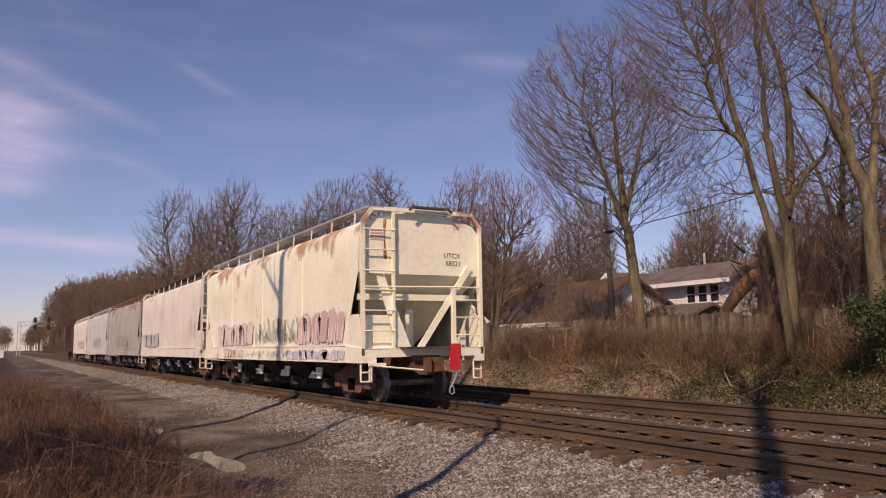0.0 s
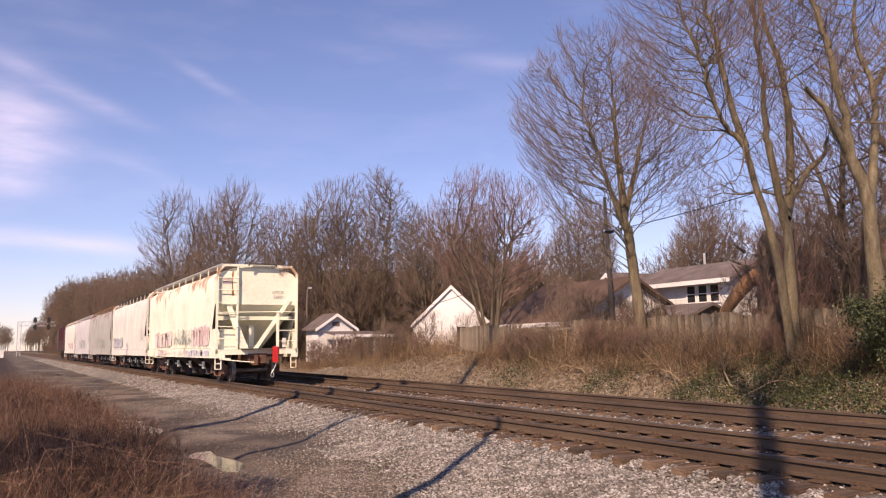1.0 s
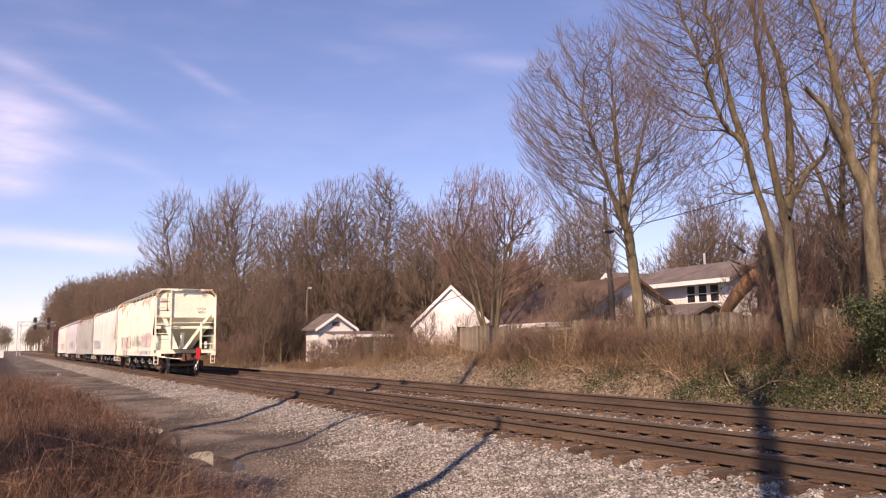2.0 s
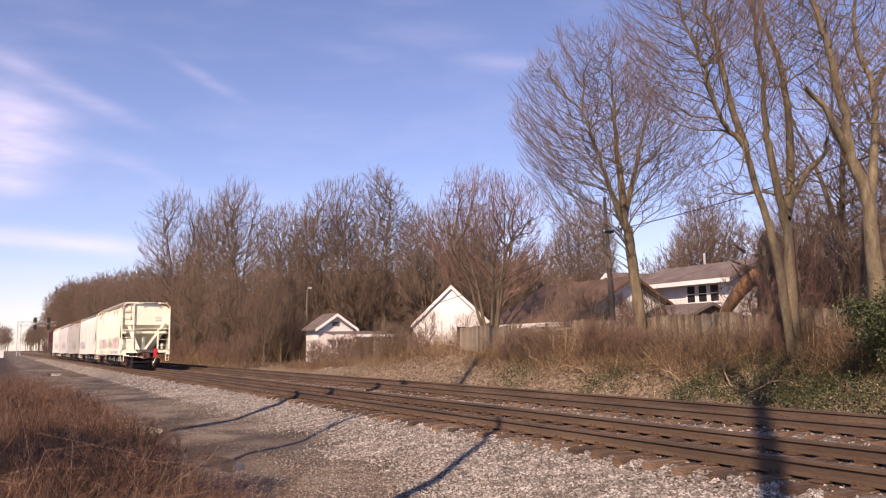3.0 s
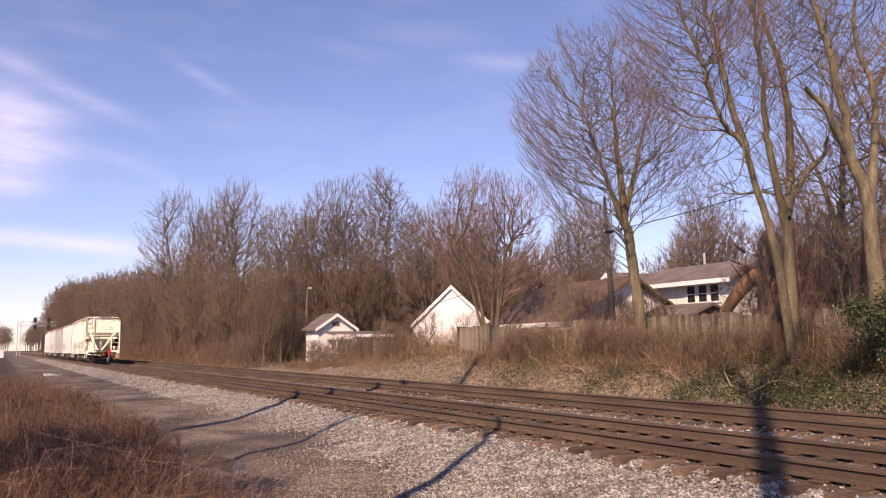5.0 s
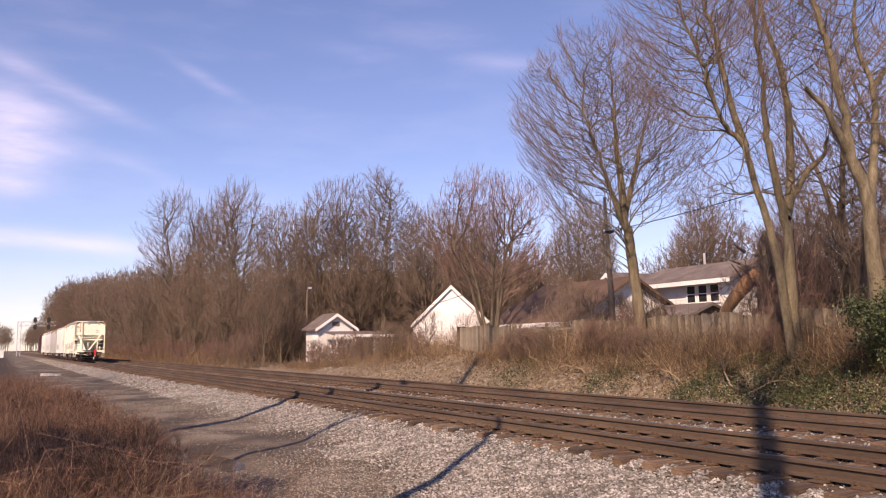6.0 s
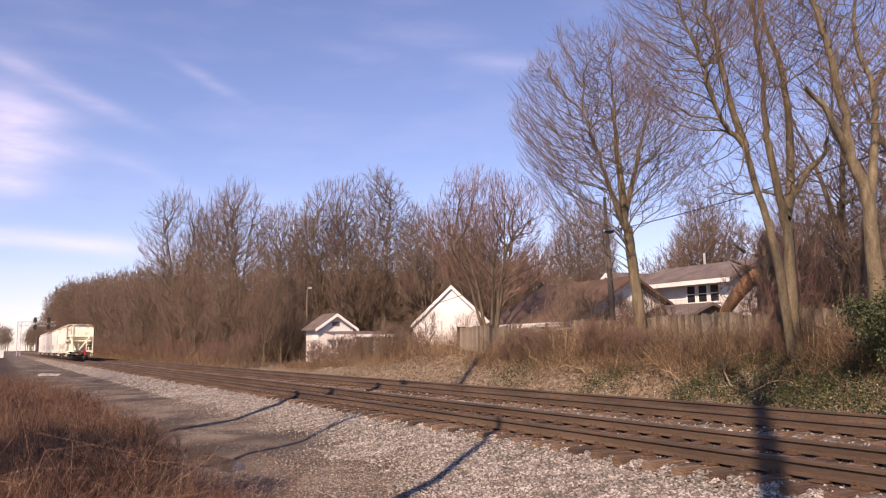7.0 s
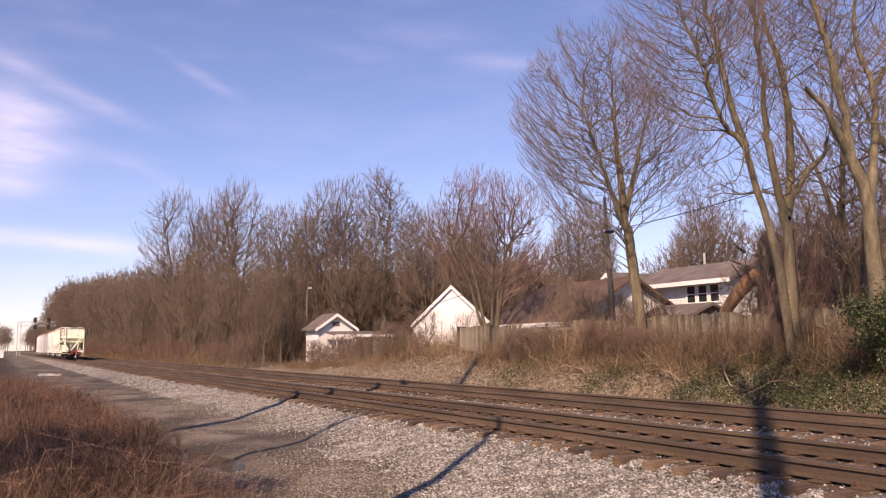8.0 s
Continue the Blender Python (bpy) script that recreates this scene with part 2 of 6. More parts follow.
def tubes(lines, radii, sides):
    """Tubes along many polylines of one length: arrays (k, n, 3) and (k, n). Returns vertices and quads."""
    k, n, _ = lines.shape
    t = np.gradient(lines, axis=1)
    t /= np.linalg.norm(t, axis=2, keepdims=True) + 1e-9
    ref = np.array([0.31, 0.57, 0.12])
    u = np.cross(t, ref)
    u /= np.linalg.norm(u, axis=2, keepdims=True) + 1e-9
    v = np.cross(t, u)
    a = np.arange(sides) * 2 * np.pi / sides
    ring = u[:, :, None, :] * np.cos(a)[None, None, :, None] + v[:, :, None, :] * np.sin(a)[None, None, :, None]
    verts = lines[:, :, None, :] + ring * radii[:, :, None, None]
    idx = np.arange(k * n * sides).reshape(k, n, sides)
    nxt = np.roll(idx, -1, axis=2)
    quads = np.stack([idx[:, :-1], nxt[:, :-1], nxt[:, 1:], idx[:, 1:]], axis=-1).reshape(-1, 4)
    return verts.reshape(-1, 3), quads


def joined(chunks):
    vs, fs, off = [], [], 0
    for v, f in chunks:
        vs.append(v)
        fs.append(f + off)
        off += len(v)
    return np.concatenate(vs), np.concatenate(fs)


def sticks(base, tip, width):
    """Straight three-sided stalks: arrays (k, 3)."""
    return tubes(np.stack([base, tip], axis=1), np.stack([width, width * 0.3], axis=1), 3)


def strips(base, tip, width, bend, rng):
    """Thin three-sided stalks from base to tip, bowed a little: arrays (k, 3)."""
    k = len(base)
    mid = (base + tip) / 2 + rng.normal(0, 1, (k, 3)) * bend[:, None]
    lines = np.stack([base, mid, tip], axis=1)
    rad = np.stack([width, width * 0.75, width * 0.2], axis=1)
    return tubes(lines, rad, 3)


# ---- ground ----
def smooth_step(a, b, x):
    t = np.clip((x - a) / (b - a), 0, 1)
    return t * t * (3 - 2 * t)


PROFILE_X = np.array([-60, -6, 0, 3, 5.3, 6.5, 6.92, 7.1, 7.3, 9.55, 9.9, 10.8, 11.1, 13.45, 13.75, 14.2, 15.6, 17.2, 18.3, 19.4, 20.6, 24, 40, 90.0])
PROFILE_Z = np.array([-0.2, -0.4, -0.6, -0.6, -0.56, -0.37, -0.31, -0.24, -0.205, -0.212, -0.26, -0.26, -0.212, -0.212, -0.28, -0.31, -0.55, -0.5, 0.12, 0.72, 0.9, 1.0, 1.2, 1.6])
PUDDLES = [(3.35, 13.6, 0.34, 1.1), (3.05, 20.6, 0.4, 1.9), (3.6, 70.0, 0.8, 5.0)]
WATER_Z = -0.622


def ground_z(x, y):
    x, y = np.asarray(x, float), np.asarray(y, float)
    z = np.interp(x, PROFILE_X, PROFILE_Z)
    off_track = 1 - smooth_step(5.6, 6.7, x) * (1 - smooth_step(14.0, 15.0, x))
    rough = 0.035 * np.sin(x * 2.1 + 1.3 * np.sin(y * 0.7)) + 0.03 * np.sin(y * 1.7 + x) + 0.02 * np.sin(3.9 * x - 2.6 * y)
    near = np.exp(-np.hypot(x, y) / 150)
    z = np.where(x > 15.6, -0.5 + (z + 0.5) * (1 - 0.78 * smooth_step(36, 56, y)), z)
    z = z + rough * off_track * near * np.where(x > 17, 1.8, 0.55)
    for px, py, rx, ry in PUDDLES:
        q = ((x - px) / rx) ** 2 + ((y - py) / ry) ** 2
        z = z - 0.09 * np.exp(-q * 1.1)
    return z


def build_ground():
    xs = np.concatenate([[-3000, -900, -300, -120, -60, -30, -15], np.arange(-8, 1, 1.0), np.arange(1, 7, 0.16), np.arange(7, 14, 0.1), np.arange(14, 22, 0.25), [23, 25, 28, 32, 40, 60, 90, 200, 600, 3000]])
    ys = np.concatenate([[-300, -80, -20, -5], np.arange(0, 4, 1.0), np.arange(4, 26, 0.2), np.arange(26, 60, 0.6), np.arange(60, 120, 2.5), [130, 150, 180, 220, 280, 360, 500, 800, 1500, 4000]])
    gx, gy = np.meshgrid(xs, ys, indexing="ij")
    gz = ground_z(gx, gy)
    v = np.stack([gx, gy, gz], axis=-1).reshape(-1, 3)
    i = np.arange(len(xs) * len(ys)).reshape(len(xs), len(ys))
    f = np.stack([i[:-1, :-1], i[1:, :-1], i[1:, 1:], i[:-1, 1:]], axis=-1).reshape(-1, 4)
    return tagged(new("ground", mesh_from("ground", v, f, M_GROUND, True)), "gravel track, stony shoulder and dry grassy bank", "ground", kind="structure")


def ground_material():
    m = material("earth_gravel_grass", [(0.4, (0.042, 0.031, 0.022)), (0.5, (0.09, 0.069, 0.05)), (0.61, (0.21, 0.175, 0.135))], 0.6, 45, 0.95, bump=1.0, bump_dist=0.03, detail=9)
    n, l = m.node_tree.nodes, m.node_tree.links
    b = n["Principled BSDF"]
    first = b.inputs["Base Color"].links[0].from_socket
    co = n.new("ShaderNodeTexCoord")
    sep = n.new("ShaderNodeSeparateXYZ")
    l.new(co.outputs["Object"], sep.inputs[0])
    wob = n.new("ShaderNodeTexNoise")
    wob.inputs["Scale"].default_value, wob.inputs["Detail"].default_value = 0.8, 5
    l.new(co.outputs["Object"], wob.inputs["Vector"])
    pos = n.new("ShaderNodeMath")
    pos.operation = "MULTIPLY_ADD"
    pos.inputs[1].default_value = 2.2
    l.new(wob.outputs["Fac"], pos.inputs[0])
    l.new(sep.outputs["X"], pos.inputs[2])

    def zone(lo, hi, colours, scale, before):
        """Blends in a colour for x beyond lo..hi."""
        t = n.new("ShaderNodeTexNoise")
        t.inputs["Scale"].default_value, t.inputs["Detail"].default_value = scale, 8
        l.new(co.outputs["Object"], t.inputs["Vector"])
        r = n.new("ShaderNodeValToRGB")
        r.color_ramp.elements[0].position, r.color_ramp.elements[1].position = 0.35, 0.68
        r.color_ramp.elements[0].color, r.color_ramp.elements[1].color = (*colours[0], 1), (*colours[1], 1)
        l.new(t.outputs["Fac"], r.inputs["Fac"])
        k = n.new("ShaderNodeMapRange")
        k.inputs["From Min"].default_value, k.inputs["From Max"].default_value = lo, hi
        l.new(pos.outputs[0], k.inputs["Value"])
        x = n.new("ShaderNodeMixRGB")
        l.new(k.outputs[0], x.inputs["Fac"])
        l.new(before, x.inputs["Color1"])
        l.new(r.outputs["Color"], x.inputs["Color2"])
        return x.outputs["Color"]
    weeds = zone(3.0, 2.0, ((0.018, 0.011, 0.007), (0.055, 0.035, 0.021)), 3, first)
    ballast = zone(6.6, 7.0, ((0.08, 0.067, 0.054), (0.22, 0.192, 0.16)), 24, weeds)
    dust = ((0.05, 0.03, 0.017), (0.12, 0.076, 0.044))
    stone = ((0.08, 0.067, 0.054), (0.22, 0.192, 0.16))
    ballast = zone(8.2, 8.4, dust, 12, ballast)
    ballast = zone(10.6, 10.8, stone, 24, ballast)
    ballast = zone(12.1, 12.3, dust, 12, ballast)
    ballast = zone(14.6, 14.8, stone, 24, ballast)
    soil = zone(16.2, 16.9, ((0.1, 0.073, 0.045), (0.27, 0.21, 0.137)), 5, ballast)
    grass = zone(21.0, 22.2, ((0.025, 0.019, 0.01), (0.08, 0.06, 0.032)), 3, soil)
    l.new(grass, b.inputs["Base Color"])
    return m


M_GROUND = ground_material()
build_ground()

M_WATER = bpy.data.materials.new("puddle_water")
M_WATER.use_nodes = True
wb = M_WATER.node_tree.nodes["Principled BSDF"]
wb.inputs["Base Color"].default_value, wb.inputs["Roughness"].default_value = (0.05, 0.042, 0.035, 1), 0.07
wb.inputs["IOR"].default_value = 1.33


def puddle(px, py, rx, ry):
    k = 40
    v = [(px, py, WATER_Z)] + [(px + rx * 1.5 * math.cos(a), py + ry * 1.5 * math.sin(a), WATER_Z) for a in (2 * math.pi * i / k for i in range(k))]
    tagged(new("puddle", mesh_from("puddle", v, [(0, 1 + i, 1 + (i + 1) % k) for i in range(k)], M_WATER)), "shallow muddy rain puddle on the gravel track", "puddle", "puddles")


for p in PUDDLES:
    puddle(*p)


# ---- railway track ----
RAIL_A, RAIL_C, GAUGE = 7.58, 11.50, 1.505
TIE_ROWS = {}
TRACK_END = 900.0
RAIL = [(-0.075, -0.17), (0.075, -0.17), (0.075, -0.158), (0.012, -0.135), (0.009, -0.05), (0.036, -0.04), (0.036, -0.008), (0.028, 0.0), (-0.028, 0.0), (-0.036, -0.008), (-0.036, -0.04), (-0.009, -0.05), (-0.012, -0.135), (-0.075, -0.158)]


def stones(x0, x1, y0, y1, count, rng, size, keep=None, rise=0.0):
    """Angular broken stones lying on the ground."""
    x, y = rng.uniform(x0, x1, count), y0 + (y1 - y0) * rng.uniform(0, 1, count) ** 1.25
    if keep is not None:
        ok = keep(x, y, rng)
        x, y = x[ok], y[ok]
    k = len(x)
    z = ground_z(x, y) + rise
    s = size * rng.uniform(0.55, 1.35, k)
    octa = np.array([(1, 0, 0), (0, 1, 0), (-1, 0, 0), (0, -1, 0), (0, 0, 0.62), (0, 0, -0.8)], float)
    v = octa[None] * rng.uniform(0.6, 1.25, (k, 6, 1)) + rng.normal(0, 0.16, (k, 6, 3))
    a, tilt = rng.uniform(0, 6.28, k), rng.uniform(-0.7, 0.7, k)
    cx, sx = np.cos(tilt), np.sin(tilt)
    v = np.stack([v[..., 0], v[..., 1] * cx[:, None] - v[..., 2] * sx[:, None], v[..., 1] * sx[:, None] + v[..., 2] * cx[:, None]], -1)
    c, q = np.cos(a), np.sin(a)
    v = np.stack([v[..., 0] * c[:, None] - v[..., 1] * q[:, None], v[..., 0] * q[:, None] + v[..., 1] * c[:, None], v[..., 2]], -1)
    v = v * s[:, None, None] * 0.5 + np.stack([x, y, z + s * 0.12], -1)[:, None]
    tri = np.array([(0, 1, 4), (1, 2, 4), (2, 3, 4), (3, 0, 4), (1, 0, 5), (2, 1, 5), (3, 2, 5), (0, 3, 5)])
    f = (tri[None] + np.arange(k)[:, None, None] * 6).reshape(-1, 3)
    return v.reshape(-1, 3), f


def rail_track(name, xa, label, first, last, singles):
    track = thing(name, label, "railway track", kind="structure")
    for dx in (0.0, GAUGE):
        bm = bm_new()
        prism(bm, [(p + xa + dx, q) for p, q in RAIL], "y", -6.0, TRACK_END)
        rail = part("rail", bm, M_STEEL, track, "rusty brown steel rail with a worn top")
        bm = bm_new()
        box(bm, xa + dx - 0.026, xa + dx + 0.026, -6.0, TRACK_END, 0.0005, 0.0025)
        part("running_surface", bm, M_HEAD, rail, "polished grey running surface")
    rng = np.random.default_rng(int(xa * 10))
    bm = bm_new()
    bm_bevel = [(-1.3, -0.35), (1.3, -0.35), (1.3, -0.205), (1.285, -0.19), (-1.285, -0.19), (-1.3, -0.205)]
    prism(bm, bm_bevel, "y", -0.115, 0.115)
    tie_me = bpy.data.meshes.new("tie")
    bm.to_mesh(tie_me)
    bm.free()
    tie_me.materials.append(M_TIE)
    y, i = first, 0
    rest, hard = [], []
    cube = np.array([(sx, sy, sz) for sx in (-1, 1) for sy in (-1, 1) for sz in (-1, 1)], float)
    quad = np.array([(0, 1, 3, 2), (4, 6, 7, 5), (0, 4, 5, 1), (2, 3, 7, 6), (0, 2, 6, 4), (1, 5, 7, 3)])
    while y < last:
        off, turn, drop = rng.normal(0, 0.04), rng.normal(0, 0.7), rng.uniform(-0.012, 0.004)
        TIE_ROWS.setdefault(xa, []).append(y)
        if i < singles:
            tie = new("tie", tie_me)
            tie.parent, tie.matrix_basis = track, pose(xa + GAUGE / 2 + off, y, drop, 0, 0, turn)
        else:
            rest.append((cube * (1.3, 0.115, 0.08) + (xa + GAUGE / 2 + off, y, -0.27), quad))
        if y < 75:
            for dx in (0.0, GAUGE):
                hard.append((cube * (0.18, 0.09, 0.009) + (xa + dx, y, -0.181), quad))
                for sx in (-0.1, 0.1):
                    for sy in (-0.05, 0.05):
                        hard.append((cube * (0.014, 0.014, 0.02) + (xa + dx + sx, y + sy * rng.uniform(0.7, 1.2), -0.152), quad))
                if i % 2 == 0:
                    hard.append((cube * (0.08, 0.012, 0.03) + (xa + dx, y + 0.135, -0.165), quad))
        y += 0.5 + rng.normal(0, 0.018)
        i += 1
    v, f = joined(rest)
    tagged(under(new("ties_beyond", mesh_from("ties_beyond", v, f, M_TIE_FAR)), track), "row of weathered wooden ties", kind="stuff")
    v, f = joined(hard)
    tagged(under(new("plates_and_spikes", mesh_from("plates_and_spikes", v, f, M_PLATE)), track), "rust-brown tie plates, spikes and rail anchors", kind="stuff")
    return track


rail_track("railway_track", RAIL_A, "rusty railway track on wooden ties in grey ballast", 2.0, 420.0, 150)
rail_track("railway_track", RAIL_C, "second rusty railway track on wooden ties in ballast", 2.1, 420.0, 150)


def build_stones():
    rng = np.random.default_rng(5)
    under_ties = lambda x, y, r: ~((x > 10.95) & (x < 13.55) & (r.uniform(0, 1, len(x)) < 0.7))
    spill = lambda x, y, r: r.uniform(0, 1, len(x)) < smooth_step(-0.5, 0.7, x - np.clip(3.7 + 0.12 * y, 4.4, 5.7) - 0.25 * np.sin(y * 1.3))
    shoulder = stones(4.2, 7.13, 4.5, 34, 74000, rng, 0.047, spill)
    crib = stones(9.6, 14.3, 3, 34, 22000, rng, 0.055, under_ties)
    inner = stones(7.0, 9.7, 3, 20, 2500, rng, 0.035)
    far = joined([stones(5.5, 7.1, 30, 72, 10000, rng, 0.065), stones(5.4, 7.2, 66, 170, 9000, rng, 0.1)])
    rows = np.array(TIE_ROWS[RAIL_A])
    off_ties = lambda x, y, r: np.abs(y[:, None] - rows[None]).min(1) > 0.13
    ends = stones(6.9, 7.16, 4.5, 34, 6500, rng, 0.048, off_ties, 0.015)
    v, f = joined([shoulder, crib, inner, far, ends])
    tagged(new("ballast_stones", mesh_from("ballast_stones", v, f, M_STONE)), "loose pale grey crushed ballast stones beside the rails", "gravel", kind="stuff")
    bare = lambda x, y: sum(np.exp(-((x - a) / p) ** 2 - ((y - b) / q) ** 2) for a, b, p, q in ((4.5, 16.2, 0.7, 2.4), (5.2, 14.4, 0.4, 1.3), (4.0, 22.8, 0.8, 4.0), (3.4, 13.6, 0.6, 2.2), (3.0, 17.5, 0.5, 4.0)))
    thin = lambda x, y, r: r.uniform(0, 1, len(x)) < np.clip((x - 2.0) / 1.8, 0.1, 1) * np.clip(1 - 0.95 * bare(x, y), 0.03, 1) * (1 - 0.6 * smooth_step(12.5, 14.5, y))
    v, f = stones(2.0, 5.9, 6, 30, 80000, rng, 0.026, thin)
    tagged(new("scattered_gravel", mesh_from("scattered_gravel", v, f, M_GRIT)), "fine gravel scattered over the dirt track", "gravel", kind="stuff")
    v, f = stones(14.0, 18.6, 8, 50, 9000, rng, 0.075)
    tagged(new("bank_stones", mesh_from("bank_stones", v, f, M_STONE)), "pale stones strewn along the foot of the bank", "gravel", kind="stuff")


build_stones()


# ---- train ----
def paint(name, base, streak, rust, top_rust=0.55):
    """Weathered car paint: streaks run down, rust gathers in patches."""
    m = material(name, [(0.3, tuple(c * 0.8 for c in base)), (0.5, base), (0.7, tuple(min(1, c * 1.08) for c in base))], 0.8, 12, 0.6, bump=0.08)
    n, l = m.node_tree.nodes, m.node_tree.links
    b = n["Principled BSDF"]
    first = b.inputs["Base Color"].links[0].from_socket
    co = n.new("ShaderNodeTexCoord")
    for colour, scale, lo, hi, stretch in ((streak, 1.4, 0.55, 0.85, (1.2, 1.2, 0.2)), (rust, 1.1, top_rust, top_rust + 0.1, (1, 0.9, 0.55))):
        mp = n.new("ShaderNodeMapping")
        mp.inputs["Scale"].default_value = stretch
        t = n.new("ShaderNodeTexNoise")
        t.inputs["Scale"].default_value, t.inputs["Detail"].default_value, t.inputs["Roughness"].default_value = scale, 9, 0.62
        l.new(co.outputs["Object"], mp.inputs["Vector"])
        l.new(mp.outputs["Vector"], t.inputs["Vector"])
        k = n.new("ShaderNodeMapRange")
        k.inputs["From Min"].default_value, k.inputs["From Max"].default_value, k.inputs["To Max"].default_value = lo, hi, 0.85
        value = t.outputs["Fac"]
        if colour is rust:
            # rust starts at the roof seam
            sep, high, more = n.new("ShaderNodeSeparateXYZ"), n.new("ShaderNodeMapRange"), n.new("ShaderNodeMath")
            l.new(co.outputs["Object"], sep.inputs[0])
            high.inputs["From Min"].default_value, high.inputs["From Max"].default_value, high.inputs["To Max"].default_value = 3.2, 4.0, 0.15
            l.new(sep.outputs["Z"], high.inputs["Value"])
            more.operation = "ADD"
            l.new(value, more.inputs[0])
            l.new(high.outputs[0], more.inputs[1])
            value = more.outputs[0]
        l.new(value, k.inputs["Value"])
        x = n.new("ShaderNodeMixRGB")
        l.new(k.outputs[0], x.inputs["Fac"])
        l.new(first, x.inputs["Color1"])
        x.inputs["Color2"].default_value = (*colour, 1)
        first = x.outputs["Color"]
    l.new(first, b.inputs["Base Color"])
    return m


M_CREAM = paint("cream_car_paint", (0.86, 0.855, 0.68), (0.75, 0.7, 0.52), (0.42, 0.2, 0.08), 0.605)
M_CREAM_END = paint("cream_end_paint", (0.86, 0.855, 0.68), (0.7, 0.66, 0.52), (0.42, 0.2, 0.08), 0.72)
M_WHITE = paint("dull_white_car_paint", (0.74, 0.71, 0.63), (0.44, 0.41, 0.38), (0.38, 0.24, 0.16), 0.7)
M_GREYCAR = paint("stained_grey_car_paint", (0.42, 0.41, 0.37), (0.24, 0.23, 0.2), (0.26, 0.12, 0.06), 0.6)
M_PALECAR = paint("faded_grey_car_paint", (0.58, 0.56, 0.55), (0.4, 0.38, 0.37), (0.3, 0.18, 0.12), 0.68)
M_RUSTY = material("rust_edge", [(0.3, (0.16, 0.065, 0.03)), (0.5, (0.33, 0.15, 0.07)), (0.7, (0.52, 0.33, 0.2))], 3, 30, 0.9, bump=0.3, stretch=(1, 1, 0.3))
M_DARK = material("grimy_dark_steel", [(0.3, (0.018, 0.014, 0.012)), (0.5, (0.045, 0.034, 0.028)), (0.7, (0.1, 0.07, 0.05))], 3, 30, 0.85, 0.2, 0.3)
M_BRAKE = material("rusty_brown_casting", [(0.3, (0.06, 0.03, 0.02)), (0.5, (0.14, 0.07, 0.045)), (0.7, (0.24, 0.13, 0.085))], 3, 30, 0.85, 0.1, 0.3)
M_TREAD = material("worn_wheel_steel", [(0.3, (0.12, 0.1, 0.09)), (0.7, (0.3, 0.27, 0.25))], 5, 40, 0.5, 0.6, 0.1)
M_GRATE = material("grey_grating", [(0.3, (0.05, 0.046, 0.042)), (0.7, (0.15, 0.135, 0.12))], 4, 40, 0.7, 0.4, 0.2)
M_RED = material("bright_red_plastic", [(0.3, (0.5, 0.02, 0.02)), (0.7, (0.68, 0.04, 0.035))], 5, 30, 0.45, bump=0.05)
M_SILVER = material("bright_metal", [(0.3, (0.5, 0.5, 0.5)), (0.7, (0.75, 0.74, 0.72))], 8, 40, 0.35, 0.8, 0.05)
M_INK = material("black_lettering", [(0.3, (0.035, 0.033, 0.035)), (0.7, (0.075, 0.07, 0.07))], 9, 60, 0.7, bump=0)
M_TAG_DARK = material("grey_green_spray", [(0.3, (0.32, 0.35, 0.33)), (0.7, (0.52, 0.54, 0.49))], 2, 14, 0.7, bump=0)
M_TAG_PINK = material("dusty_pink_spray", [(0.3, (0.52, 0.34, 0.33)), (0.7, (0.68, 0.52, 0.48))], 2, 14, 0.7, bump=0)
M_TAG_BLUE = material("pale_violet_spray", [(0.3, (0.42, 0.42, 0.5)), (0.7, (0.6, 0.59, 0.64))], 2, 14, 0.7, bump=0)
M_TAG_GREEN = material("faded_teal_spray", [(0.3, (0.3, 0.38, 0.36)), (0.7, (0.5, 0.56, 0.52))], 2, 14, 0.7, bump=0)
M_TAG_PALE = material("faded_lilac_spray", [(0.3, (0.66, 0.6, 0.56)), (0.7, (0.76, 0.7, 0.62))], 2, 14, 0.7, bump=0)
M_TAG_DUST = material("faded_rose_spray", [(0.3, (0.55, 0.42, 0.4)), (0.7, (0.68, 0.56, 0.5))], 2, 14, 0.7, bump=0)
M_TAG_WHITE = material("white_spray", [(0.3, (0.7, 0.68, 0.65)), (0.7, (0.84, 0.83, 0.8))], 2, 14, 0.7, bump=0)
M_MAROON = material("dark_red_locomotive_paint", [(0.3, (0.045, 0.014, 0.018)), (0.7, (0.1, 0.03, 0.034))], 1, 12, 0.5, bump=0.1)

WHEEL_R = 0.42
WHEELS = []
CARS = []
SHARED = {}


def shared(name, key, build, mat, parent, at=None, smooth=False):
    """One mesh for all alike parts."""
    if key not in SHARED:
        bm = bm_new()
        build(bm)
        bmesh.ops.recalc_face_normals(bm, faces=bm.faces)
        me = bpy.data.meshes.new(name)
        bm.to_mesh(me)
        bm.free()
        me.materials.append(mat)
        if smooth:
            me.polygons.foreach_set("use_smooth", [True] * len(me.polygons))
        SHARED[key] = me
    ob = new(name, SHARED[key])
    ob.parent = parent
    if at is not None:
        ob.matrix_basis = at
    return ob


def wheel_profile(side):
    return [(0.09, side * 0.64), (0.36, side * 0.69), (0.365, side * 0.675), (0.45, side * 0.672), (0.452, side * 0.7), (WHEEL_R, side * 0.715), (WHEEL_R - 0.01, side * 0.805), (0.36, side * 0.81), (0.34, side * 0.78), (0.13, side * 0.77), (0.12, side * 0.84), (0.07, side * 0.85)]


